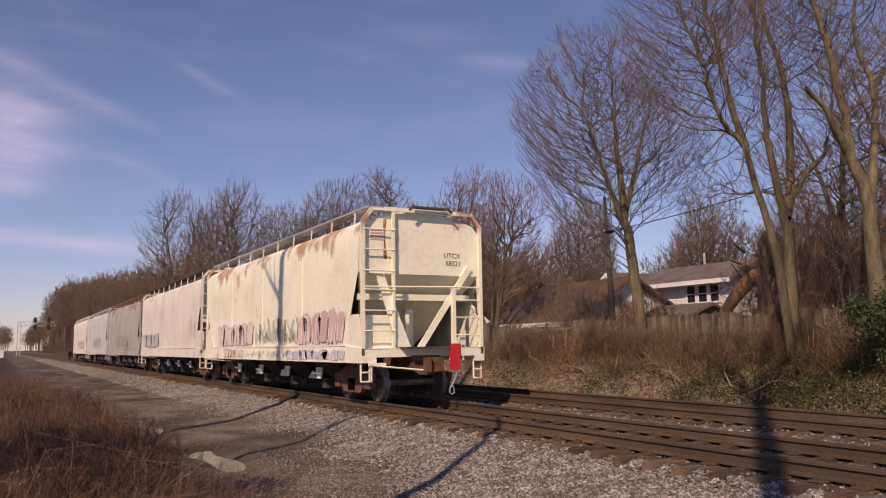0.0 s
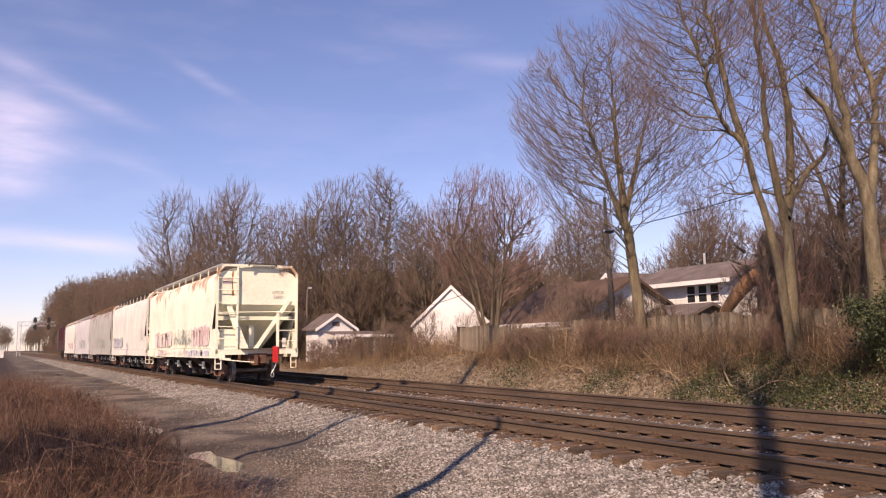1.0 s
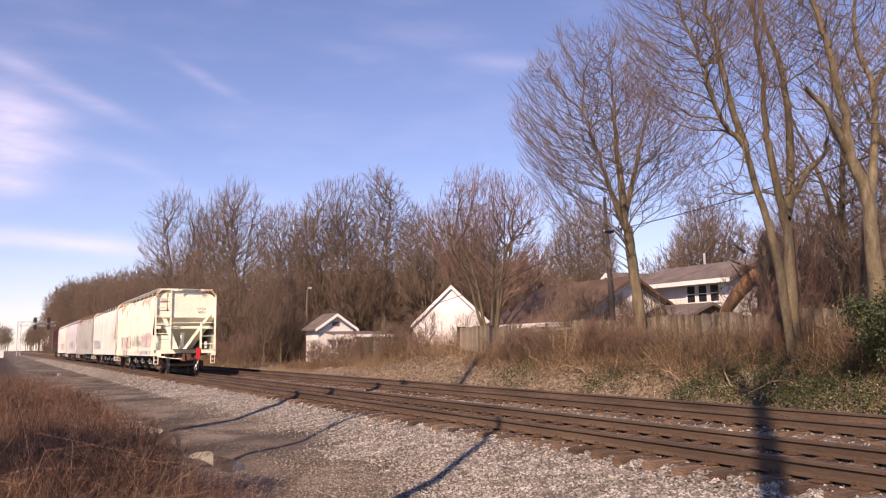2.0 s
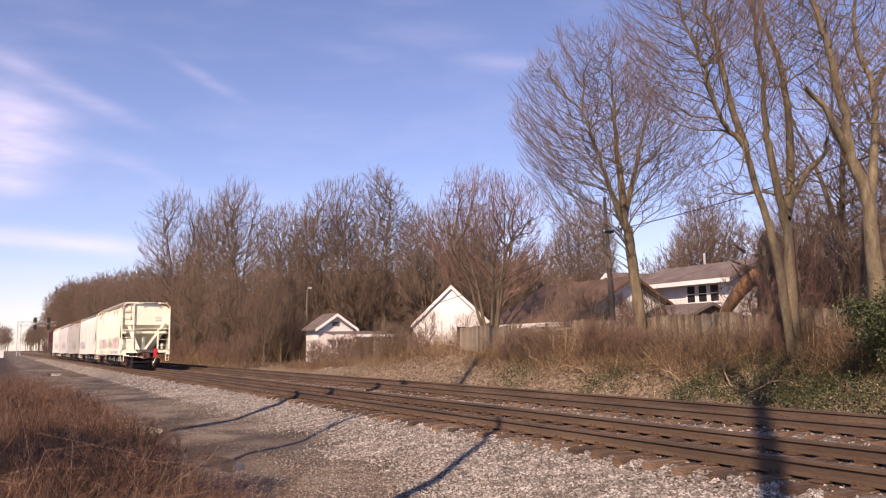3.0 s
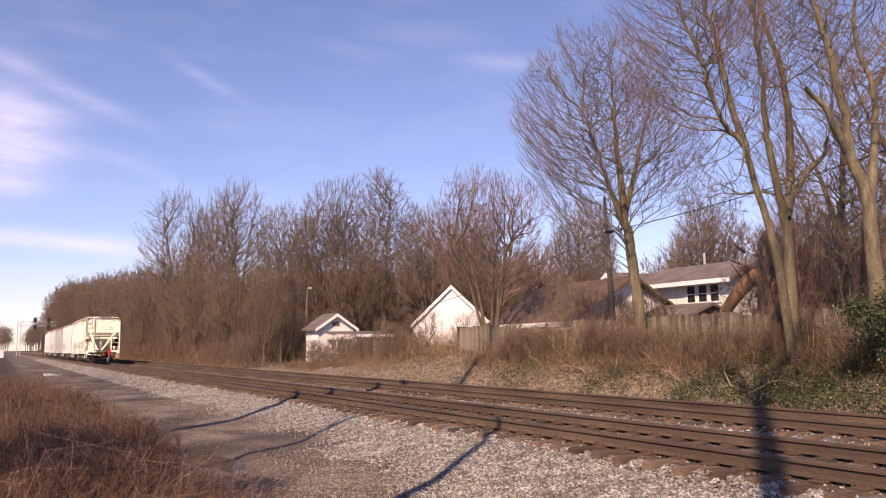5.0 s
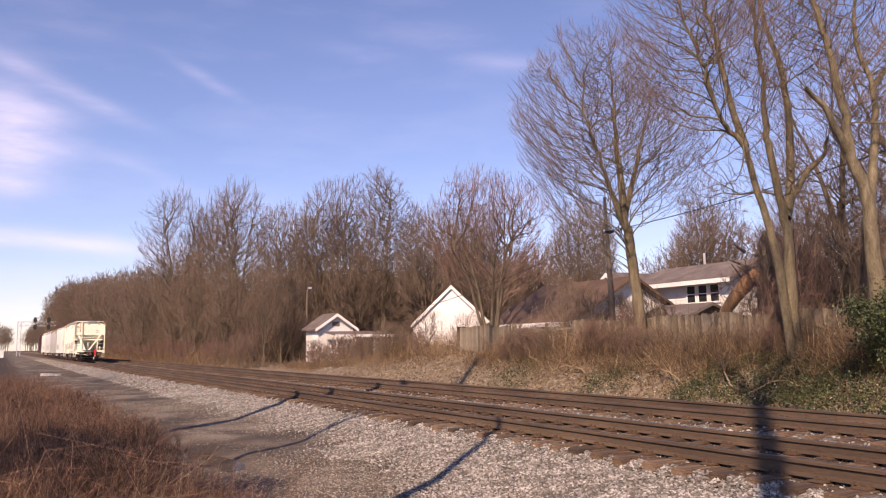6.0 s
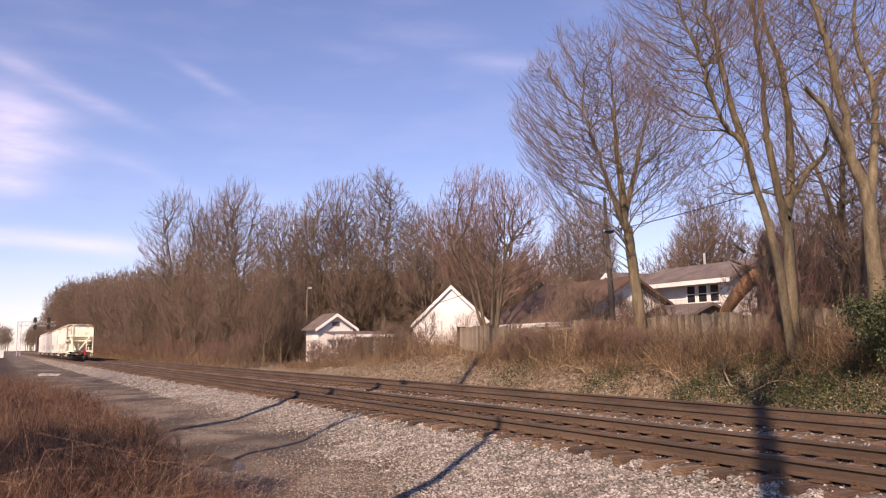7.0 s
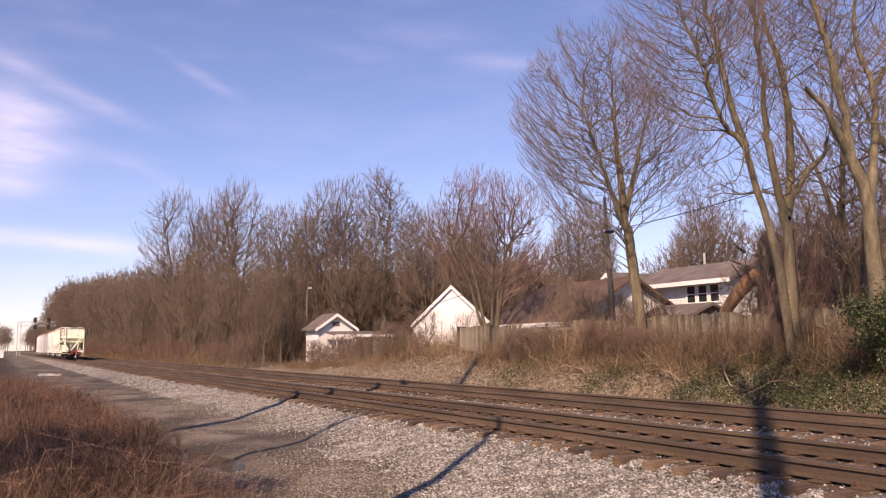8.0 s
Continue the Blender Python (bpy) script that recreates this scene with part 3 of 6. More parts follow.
def bogie(car, y):
    frame_ob = shared("bogie_bolster", "bolster", lambda bm: (box(bm, -0.95, 0.95, -0.2, 0.2, 0.38, 0.62), box(bm, -0.25, 0.25, -0.25, 0.25, 0.6, 0.78), box(bm, -0.7, 0.7, -0.62, -0.55, 0.3, 0.42), box(bm, -0.7, 0.7, 0.55, 0.62, 0.3, 0.42)), M_DARK, car, pose(0, y, 0))

    def side_frame(bm):
        out = [(-1.1, 0.52), (-1.12, 0.62), (-0.72, 0.66), (-0.4, 0.8), (0.4, 0.8), (0.72, 0.66), (1.12, 0.62), (1.1, 0.52), (0.78, 0.46), (0.5, 0.2), (-0.5, 0.2), (-0.78, 0.46)]
        prism(bm, out, "x", -0.06, 0.06)
        for s in (-1, 1):
            box(bm, -0.1, 0.08, s * 0.89 - 0.15, s * 0.89 + 0.15, 0.3, 0.56)
            for k in (-0.14, 0, 0.14):
                rod(bm, (0.05, k, 0.26), (0.05, k, 0.52), 0.055, 8)
    for s in (-1, 1):
        shared("side_frame", "side_frame", side_frame, M_BRAKE, frame_ob, pose(s * 0.99, 0, 0, 0, 0, 0 if s > 0 else 180))
    for dy in (-0.89, 0.89):
        def wheelset(bm):
            for s in (-1, 1):
                lathe(bm, wheel_profile(s), 28)
            rod(bm, (-1.0, 0, 0), (1.0, 0, 0), 0.075, 10)
            for s in (-1, 1):
                for i in range(6):
                    a = i * math.pi / 3
                    rod(bm, (s * 0.8, math.cos(a) * 0.22, math.sin(a) * 0.22), (s * 0.79, math.cos(a) * 0.34, math.sin(a) * 0.34), 0.02, 5)
        w = shared("wheelset", "wheelset", wheelset, M_TREAD, frame_ob, pose(0, dy, WHEEL_R), smooth=False)
        WHEELS.append((w, dy))
    return frame_ob


def spray(bm_of, x, y0, y1, z0, z1, rng, style):
    """Sprayed letters a few millimetres proud of the side: filled and dripping, or scribbled in line."""
    def stroke(p, q, sz, d0, d1):
        d = Vector((0, q[0] - p[0], q[1] - p[1]))
        nrm = Vector((0, -d.z, d.y)).normalized() * sz
        a, b = Vector((0, *p)), Vector((0, *q))
        o = [((a + nrm).y, (a + nrm).z), ((b + nrm).y, (b + nrm).z), ((b - nrm).y, (b - nrm).z), ((a - nrm).y, (a - nrm).z)]
        prism(bm_of("line"), o, "x", x + d0, x + d1)
    y = y0
    while y < y1:
        w = rng.uniform(0.42, 0.74)
        lo, hi = z0 + rng.uniform(0, 0.05), z1 - rng.uniform(0, 0.16) * (z1 - z0)
        lean = rng.uniform(-0.18, 0.18)
        sz = rng.uniform(0.012, 0.028)
        if style == "fill":
            # a letter's body: humped top, dripping foot
            n = 9
            top = [(y + w * i / (n - 1) + lean, hi - (hi - lo) * (0.18 * abs(2 * i / (n - 1) - 1) ** 3 + rng.uniform(0, 0.07))) for i in range(n)]
            foot = [(y + w * i / (n - 1), lo + (hi - lo) * rng.uniform(0, 0.12)) for i in range(n)][::-1]
            prism(bm_of("fill"), top + foot, "x", x, x - 0.003)
            for p, q in zip(top, top[1:]):
                stroke(p, q, sz, -0.003, -0.006)
            for k in range(rng.integers(2, 6)):
                a = y + w * rng.uniform(0, 1)
                stroke((a, lo), (a + lean * 0.6 + rng.normal(0, 0.03), lo + (hi - lo) * rng.uniform(0.35, 0.9)), sz * rng.uniform(0.5, 1.1), -0.003, -0.006)
        else:
            # scribbled zigzag
            p = (y, lo + (hi - lo) * rng.uniform(0, 0.3))
            for k in range(rng.integers(3, 7)):
                up = k % 2 == 0
                q = (p[0] + w * rng.uniform(-0.1, 0.5), (hi if up else lo) + (hi - lo) * rng.uniform(-0.3, 0.05) * (1 if up else -1))
                m = ((p[0] + q[0]) / 2 + rng.normal(0, 0.05), (p[1] + q[1]) / 2)
                stroke(p, m, sz, -0.003, -0.006)
                stroke(m, q, sz * 0.8, -0.003, -0.006)
                p = q
        y += w * rng.uniform(0.66, 0.92)


def hopper_car(label, skin, seed, walk_mat, roof_mat=None, tags=()):
    """Covered hopper, 15 m over the end posts. Local y runs forward from the rear end, z = 0 on the rail."""
    car = thing("hopper_car", label, "freight car", group="covered hopper cars")
    rng = np.random.default_rng(seed)
    LEN, HW = 15.0, 1.55
    # shell: sides, rounded shoulders, roof
    sec = [(-1.5, 1.2), (-1.54, 2.0), (-HW, 3.0), (-1.54, 3.75), (-1.48, 3.92), (-1.34, 4.06), (-0.9, 4.22), (0, 4.3), (0.9, 4.22), (1.34, 4.06), (1.48, 3.92), (1.54, 3.75), (HW, 3.0), (1.54, 2.0), (1.5, 1.2)]
    bm = bm_new()
    stations = [0.14, 3.75, 7.5, 11.25, LEN - 0.14]
    rows = []
    for y in stations:
        end = y in (stations[0], stations[-1])
        inward = 1 if y == stations[0] else -1
        row = []
        for p, q in sec:
            dy = 0.0
            if end and q < 2.87:
                dy = inward * (2.87 - q) * 0.55
            row.append(bm.verts.new((p, y + dy, q)))
        rows.append(row)
    for a, b in zip(rows, rows[1:]):
        for i in range(len(sec) - 1):
            bm.faces.new((a[i], a[i + 1], b[i + 1], b[i]))
    body = part("body", bm, skin, car, smooth=False)
    for poly in body.data.polygons:
        poly.use_smooth = True
    body.data.set_sharp_from_angle(angle=radians(25))
    # side panel welds
    for s in (-1, 1):
        for y in (3.9, 7.5, 11.1):
            shared("side_weld", ("weld", s, seed), lambda bm: beam(bm, (s * 1.549, 0, 1.35), (s * 1.549, 0, 3.6), 0.03, 0.006), skin, car, pose(0, y, 0))
    # end sheets and slope sheets
    for e in (0, 1):
        def end_sheet(bm):
            top = [(-1.34, 4.06), (-0.9, 4.22), (0, 4.3), (0.9, 4.22), (1.34, 4.06), (1.48, 3.92), (1.54, 3.75), (HW, 3.0), (1.545, 2.87), (-1.545, 2.87), (-HW, 3.0), (-1.54, 3.75), (-1.48, 3.92)]
            prism(bm, top, "y", 0.13, 0.16)
        def slope_sheet(bm):
            v = [bm.verts.new(p) for p in ((-1.54, 0.145, 2.87), (1.54, 0.145, 2.87), (0.5, 2.7, 0.75), (-0.5, 2.7, 0.75), (-1.54, 0.185, 2.87), (1.54, 0.185, 2.87), (0.5, 2.74, 0.75), (-0.5, 2.74, 0.75))]
            for f in ((0, 1, 2, 3), (7, 6, 5, 4), (0, 4, 5, 1), (2, 6, 7, 3), (1, 5, 6, 2), (3, 7, 4, 0)):
                bm.faces.new([v[i] for i in f])
        m = pose(0, 0, 0) if e == 0 else pose(0, LEN, 0, 0, 0, 180)
        for nm, fn in (("end_sheet", end_sheet), ("slope_sheet", slope_sheet)):
            shared(nm, (nm, seed), fn, M_CREAM_END if skin is M_CREAM else skin, car, m)
        for s in (-1, 1):
            shared("corner_post", ("corner_post", seed, s), lambda bm: (beam(bm, (s * 1.5, 0.04, 1.05), (s * 1.5, 0.04, 4.05), 0.08, 0.08), beam(bm, (s * 1.5, 0.04, 4.03), (s * 1.28, 0.04, 4.3), 0.08, 0.08)), skin, car, m)
            shared("side_gusset", ("gusset", seed, s), lambda bm: prism(bm, [(0.05, 1.2), (1.4, 1.2), (0.7, 1.97), (0.22, 1.97)], "x", s * 1.505, s * 1.53), skin, car, m)
            shared("gusset_brace", ("gbrace", seed, s), lambda bm: beam(bm, (s * 1.49, 0.1, 2.0), (s * 1.49, 0.14, 2.85), 0.04, 0.06), skin, car, m)
        shared("end_top_rail", ("end_top", seed), lambda bm: box(bm, -1.3, 1.3, 0.0, 0.08, 4.27, 4.36), M_CREAM_END if skin is M_CREAM else skin, car, m)
        shared("ladder_stile", ("stile", seed), lambda bm: beam(bm, (-0.76, 0.04, 1.2), (-0.76, 0.04, 4.3), 0.06, 0.07), skin, car, m)
        shared("ladder_stile", ("stile2", seed), lambda bm: beam(bm, (0.78, 0.06, 1.2), (0.78, 0.06, 2.62), 0.09, 0.09), skin, car, m)
        for z in (1.6, 2.04, 2.5, 2.92, 3.39, 3.84):
            shared("ladder_rung", ("rung", seed), lambda bm: rod(bm, (-1.5, 0.0, 0), (-0.72, 0.0, 0), 0.018, 6), skin, car, m @ pose(0, 0, z))
        for z in (1.5, 1.9, 2.3, 2.6):
            shared("ladder_rung", ("rung2", seed), lambda bm: rod(bm, (0.78, 0.03, 0), (1.5, 0.03, 0), 0.018, 6), skin, car, m @ pose(0, 0, z))
        shared("handrail", ("handrail", seed), lambda bm: rod(bm, (-1.5, 0.02, 2.56), (0.8, 0.02, 2.6), 0.02, 6), skin, car, m)
        shared("cross_brace", ("cross_brace", seed), lambda bm: box(bm, -1.45, 1.45, 0.45, 0.55, 2.3, 2.44), skin, car, m)
        shared("slanted_strut", ("strut_r", seed), lambda bm: beam(bm, (1.25, 0.1, 3.08), (-0.05, 0.16, 1.2), 0.05, 0.14), skin, car, m)
        shared("slanted_strut", ("strut_l", seed), lambda bm: prism(bm, [(-1.16, 2.82), (-0.98, 2.86), (-0.3, 1.2), (-0.62, 1.2)], "y", 0.08, 0.12), skin, car, m)
        shared("end_plate", ("end_plate", seed), lambda bm: prism(bm, [(-1.5, 1.2), (-0.66, 1.2), (-0.78, 1.95), (-1.5, 1.95)], "y", 0.24, 0.28), skin, car, m)
        shared("bearing_post", ("bearing_post", seed), lambda bm: (box(bm, -0.14, 0.06, 0.7, 0.9, 1.1, 2.1),), skin, car, m)
        shared("end_sill", ("end_sill", seed), lambda bm: (box(bm, -1.52, 1.54, 0.0, 0.1, 1.02, 1.2), box(bm, -1.52, 1.54, 0.0, 0.34, 1.19, 1.215), box(bm, -1.55, -1.2, -0.01, 0.5, 0.9, 1.06), box(bm, 1.3, 1.55, -0.01, 0.5, 0.9, 1.06)), skin, car, m)
        def grating(bm):
            for i in range(22):
                x = -0.62 + i * 0.058
                box(bm, x, x + 0.024, -0.34, 0.06, 1.2, 1.235)
            for y in (-0.34, -0.14, 0.05):
                box(bm, -0.63, 0.63, y - 0.012, y + 0.012, 1.195, 1.24)
        shared("crossover_step", ("grating", 0), grating, M_GRATE, car, m)
        for s in (-1, 1):
            def stirrup(bm):
                for x in (-0.17, 0.17):
                    rod(bm, (s * 1.42 + x * 0.6, 0.1, 0.92), (s * 1.42 + x * 0.6, 0.1, 0.5), 0.022, 6)
                for z in (0.5, 0.7):
                    rod(bm, (s * 1.42 - 0.11, 0.1, z), (s * 1.42 + 0.11, 0.1, z), 0.022, 6)
            shared("sill_step", ("stirrup", seed, s), stirrup, skin, car, m)
        def draft(bm):
            box(bm, -0.32, 0.32, 0.0, 3.0, 0.72, 1.02)
            prism(bm, [(-0.35, 1.05), (0.35, 1.05), (0.3, 0.72), (0.18, 0.62), (-0.18, 0.62), (-0.3, 0.72)], "y", -0.06, 0.1)
        shared("draft_sill", ("draft", 0), draft, M_BRAKE, car, m)
        def coupler(bm):
            box(bm, -0.09, 0.09, -0.3, 0.0, 0.76, 0.94)
            prism(bm, [(-0.2, -0.28), (0.14, -0.28), (0.2, -0.42), (0.16, -0.56), (0.05, -0.55), (0.06, -0.42), (-0.06, -0.4), (-0.12, -0.52), (-0.22, -0.5)], "z", 0.7, 1.0)
        shared("coupler", ("coupler", 0), coupler, M_BRAKE, car, m)
        shared("uncoupling_lever", ("lever", seed), lambda bm: (rod(bm, (-1.35, -0.08, 0.85), (-0.1, -0.3, 0.72), 0.02, 6), rod(bm, (-1.35, -0.08, 0.85), (-1.35, -0.08, 0.5), 0.02, 6), box(bm, -1.4, -1.02, -0.12, -0.02, 0.84, 0.9)), skin, car, m)
    # side sills
    for s in (-1, 1):
        shared("side_sill", ("side_sill", seed, s), lambda bm: prism(bm, [(0.0, 0.9), (0.0, 1.22), (0.9, 1.28), (LEN - 0.9, 1.28), (LEN, 1.22), (LEN, 0.9)], "x", s * 1.5, s * 1.56), skin, car)
        # lower side plates that close the shell towards the ends
        shared("rub_rail", ("rub", seed, s), lambda bm: box(bm, s * 1.56 - 0.015, s * 1.56 + 0.015, 0.9, LEN - 0.9, 1.27, 1.31), skin, car)
    # roof: hatches, running boards on posts
    roof_mat = roof_mat or skin
    for y in np.linspace(1.2, LEN - 1.2, 8):
        shared("roof_hatch", ("hatch", seed), lambda bm: box(bm, -0.32, 0.32, -0.75, 0.75, 4.28, 4.4), roof_mat, car, pose(0, float(y), 0))
    for s in (-1, 1):
        def board(bm):
            for i in range(5):
                x = s * (1.02 + i * 0.065)
                box(bm, x - 0.022, x + 0.022, 0.0, LEN, 4.33, 4.36)
        shared("running_board", ("board", seed, s), board, walk_mat, car)
        shared("edge_rail", ("edge_rail", seed, s), lambda bm: beam(bm, (s * 1.33, 0.1, 4.36), (s * 1.33, LEN - 0.1, 4.36), 0.03, 0.04), walk_mat, car)
        for y in np.linspace(0.9, LEN - 0.9, 10):
            shared("board_post", ("bpost", seed, s), lambda bm: beam(bm, (s * 1.34, 0, 3.98), (s * 1.32, 0, 4.34), 0.028, 0.028), skin, car, pose(0, float(y), 0))
    for e in (0, 1):
        m = pose(0, 0, 0) if e == 0 else pose(0, LEN, 0, 0, 0, 180)
        def roof_step(bm):
            for i in range(6):
                y = -0.12 + i * 0.1
                box(bm, -0.3, 0.55, y, y + 0.06, 4.38, 4.41)
            beam(bm, (-0.42, -0.12, 4.3), (-0.3, -0.12, 4.42), 0.04, 0.05)
            beam(bm, (0.67, -0.12, 4.3), (0.55, -0.12, 4.42), 0.04, 0.05)
        shared("roof_end_step", ("roof_step", 0), roof_step, M_GRATE, car, m)
    # outlets below
    for y in (3.6, 6.2, 8.8, 11.4):
        def outlet(bm):
            v0 = [(-1.45, -1.2, 1.25), (1.45, -1.2, 1.25), (1.45, 1.2, 1.25), (-1.45, 1.2, 1.25)]
            v1 = [(-0.5, -0.45, 0.34), (0.5, -0.45, 0.34), (0.5, 0.45, 0.34), (-0.5, 0.45, 0.34)]
            a, b = [bm.verts.new(p) for p in v0], [bm.verts.new(p) for p in v1]
            for i in range(4):
                bm.faces.new((a[i], a[(i + 1) % 4], b[(i + 1) % 4], b[i]))
            bm.faces.new(b[::-1])
        shared("outlet_hopper", ("outlet", 0), outlet, M_DARK, car, pose(0, y, 0))
        shared("outlet_gate", ("gate", seed), lambda bm: (box(bm, -0.8, 0.8, -0.5, 0.5, 0.24, 0.36), box(bm, -1.05, -0.78, -0.12, 0.12, 0.22, 0.46)), M_GRATE, car, pose(0, y, 0))
        for s in (-1, 1):
            shared("gate_bracket", ("bracket", seed, s), lambda bm: (prism(bm, [(-0.22, 0.74), (0.22, 0.74), (0.12, 0.46), (-0.12, 0.46)], "x", s * 1.16, s * 1.2), rod(bm, (s * 1.24, -0.35, 0.6), (s * 1.24, 0.35, 0.6), 0.03, 6)), skin, car, pose(0, y, 0))
            shared("hopper_edge", ("hopper_edge", seed, s), lambda bm: prism(bm, [(-0.32, 0.42), (0.32, 0.42), (0, 0.62)], "x", s * 0.86, s * 0.9), skin, car, pose(0, y + 1.3, 0))
    shared("centre_sill", ("centre", 0), lambda bm: box(bm, -0.3, 0.3, 2.5, LEN - 2.5, 0.7, 1.1), M_DARK, car)
    for y in (1.75, LEN - 1.75):
        bogie(car, y)
    for style, mats, y0, y1, z0, z1 in tags:
        groups = {}
        def of(kind):
            return groups.setdefault(kind, bm_new())
        spray(of, -1.572 if z0 < 1.3 else -1.556, y0, y1, z0, z1, rng, style)
        for kind, bm in groups.items():
            tagged(part("sprayed_tag", bm, mats[0] if kind == "fill" else mats[1], car, "faded sprayed strokes"), kind="stuff")
    CARS.append(car)
    return car


TAGS_1 = (("fill", (M_TAG_PINK, M_TAG_WHITE), 1.1, 4.1, 1.3, 2.2), ("line", (M_TAG_BLUE, M_TAG_DARK), 4.2, 7.6, 1.3, 2.15), ("line", (M_TAG_BLUE, M_TAG_GREEN), 4.2, 8.0, 1.33, 1.85), ("fill", (M_TAG_BLUE, M_TAG_WHITE), 1.0, 4.6, 0.93, 1.22), ("line", (M_TAG_BLUE, M_TAG_WHITE), 4.6, 9.0, 0.93, 1.22), ("fill", (M_TAG_PALE, M_TAG_DUST), 8.6, 12.6, 1.3, 2.1), ("fill", (M_TAG_PALE, M_TAG_DUST), 9.6, 11.5, 0.93, 1.22))
TAGS_2 = (("fill", (M_TAG_BLUE, M_TAG_DARK), 9.6, 13.4, 1.33, 2.1), ("line", (M_TAG_BLUE, M_TAG_DARK), 1.0, 2.2, 1.6, 2.6))
TAGS_3 = (("line", (M_TAG_BLUE, M_TAG_DARK), 4.0, 10.0, 1.35, 2.3),)
TAGS_4 = (("fill", (M_TAG_PINK, M_TAG_WHITE), 3.0, 9.0, 1.33, 2.2),)
hopper_car("cream covered hopper car with rust patches and sprayed tags", M_CREAM, 11, M_GALV, tags=TAGS_1)
hopper_car("dull white covered hopper car with violet sprayed tags", M_WHITE, 12, M_DARK, tags=TAGS_2)
hopper_car("stained grey-brown covered hopper car with a rusty roof", M_GREYCAR, 13, M_RUSTY, roof_mat=M_RUSTY, tags=TAGS_3)
hopper_car("faded grey covered hopper car", M_PALECAR, 14, M_PALECAR, tags=TAGS_3)
hopper_car("dull white covered hopper car with pink sprayed tags", M_WHITE, 15, M_WHITE, tags=TAGS_4)


def end_of_train_gear(car):
    """Red marker box with its air hose on the rear coupler, and the lettering of the rear end."""
    bm = bm_new()
    box(bm, 0.47, 0.66, -0.42, -0.3, 0.72, 1.3)
    box(bm, 0.5, 0.72, -0.36, -0.24, 1.0, 1.28)
    part("marker_box", bm, M_RED, car, "bright red end-of-train marker box")
    bm = bm_new()
    pts = [(0.62, -0.36, 0.72), (0.58, -0.37, 0.6), (0.5, -0.38, 0.45), (0.42, -0.38, 0.33), (0.4, -0.38, 0.22), (0.46, -0.38, 0.18), (0.52, -0.38, 0.22), (0.5, -0.38, 0.34), (0.42, -0.38, 0.46)]
    for p, q in zip(pts, pts[1:]):
        rod(bm, p, q, 0.018, 6)
    part("air_hose", bm, M_SILVER, car, "hanging bright metal hose coupling")
    text_mesh("reporting_mark", "UTCX", 0.165, M_INK, car, pose(0.8, 0.124, 3.28, 90, 0, 0))
    text_mesh("reporting_mark", "58321", 0.165, M_INK, car, pose(0.83, 0.124, 3.1, 90, 0, 0))
    bm = bm_new()
    prism(bm, [(0.98, 1.27), (1.12, 1.27), (1.12, 1.62), (0.98, 1.62)], "y", 0.1, 0.13)
    part("placard_holder", bm, M_WHITE, car)
    # warning panel high on the end: unreadable lines
    for i in range(4):
        bm = bm_new()
        box(bm, -1.28, -0.92, 0.118, 0.127, 3.62 + i * 0.07, 3.655 + i * 0.07)
        part("notice_line", bm, M_TAG_PINK, car, "faded red notice line")
    # rust band down the end beside the ladder
    bm = bm_new()
    rng = np.random.default_rng(4)
    left = [(-0.945 - 0.02 * math.sin(i * 0.9) + rng.normal(0, 0.004), 3.2 + i * 0.09) for i in range(11)]
    right = [(-0.91 + 0.025 * math.sin(i * 0.7 + 1) + rng.normal(0, 0.004), 3.2 + i * 0.09) for i in range(11)]
    prism(bm, left + right[::-1], "y", 0.118, 0.127)
    part("rust_streak", bm, M_RUSTY, car, "orange-brown rust streak")


end_of_train_gear(CARS[0])


def locomotive():
    loco = thing("locomotive", "dark red diesel locomotive at the head of the hopper cars", "locomotive")
    bm = bm_new()
    prism(bm, [(-0.9, 1.35), (-0.9, 3.9), (-0.6, 4.3), (0.6, 4.3), (0.9, 3.9), (0.9, 1.35)], "y", 2.2, 13.0)
    part("long_hood", bm, M_MAROON, loco)
    bm = bm_new()
    prism(bm, [(-1.5, 1.35), (-1.5, 4.1), (-1.0, 4.5), (1.0, 4.5), (1.5, 4.1), (1.5, 1.35)], "y", 13.0, 15.4)
    part("cab", bm, M_MAROON, loco)
    bm = bm_new()
    prism(bm, [(-0.95, 1.35), (-0.95, 2.7), (0.95, 2.7), (0.95, 1.35)], "y", 15.4, 17.4)
    part("short_hood", bm, M_MAROON, loco)
    bm = bm_new()
    box(bm, -1.55, 1.55, 0.3, 18.3, 1.1, 1.35)
    part("walkway", bm, M_DARK, loco)
    bm = bm_new()
    prism(bm, [(-1.2, 1.1), (1.2, 1.1), (0.9, 0.35), (-0.9, 0.35)], "y", 6.5, 12.0)
    part("fuel_tank", bm, M_DARK, loco)
    for s in (-1, 1):
        bm = bm_new()
        for y in np.linspace(0.5, 12.5, 9):
            rod(bm, (s * 1.5, float(y), 1.35), (s * 1.5, float(y), 2.35), 0.02, 5)
        rod(bm, (s * 1.5, 0.5, 2.35), (s * 1.5, 12.5, 2.35), 0.02, 5)
        part("handrail", bm, M_GRATE, loco)
    for y in (3.6, 15.0):
        bogie(loco, y)
    bm = bm_new()
    box(bm, -0.1, 0.1, -0.3, 0.5, 0.7, 0.98)
    part("coupler", bm, M_BRAKE, loco)
    CARS.append(loco)


locomotive()
CAR_PITCH = 15.95


def train_y(t):
    """Place of the rear end along the track."""
    return 15.9 + 13.5 * t - 0.07 * t * t


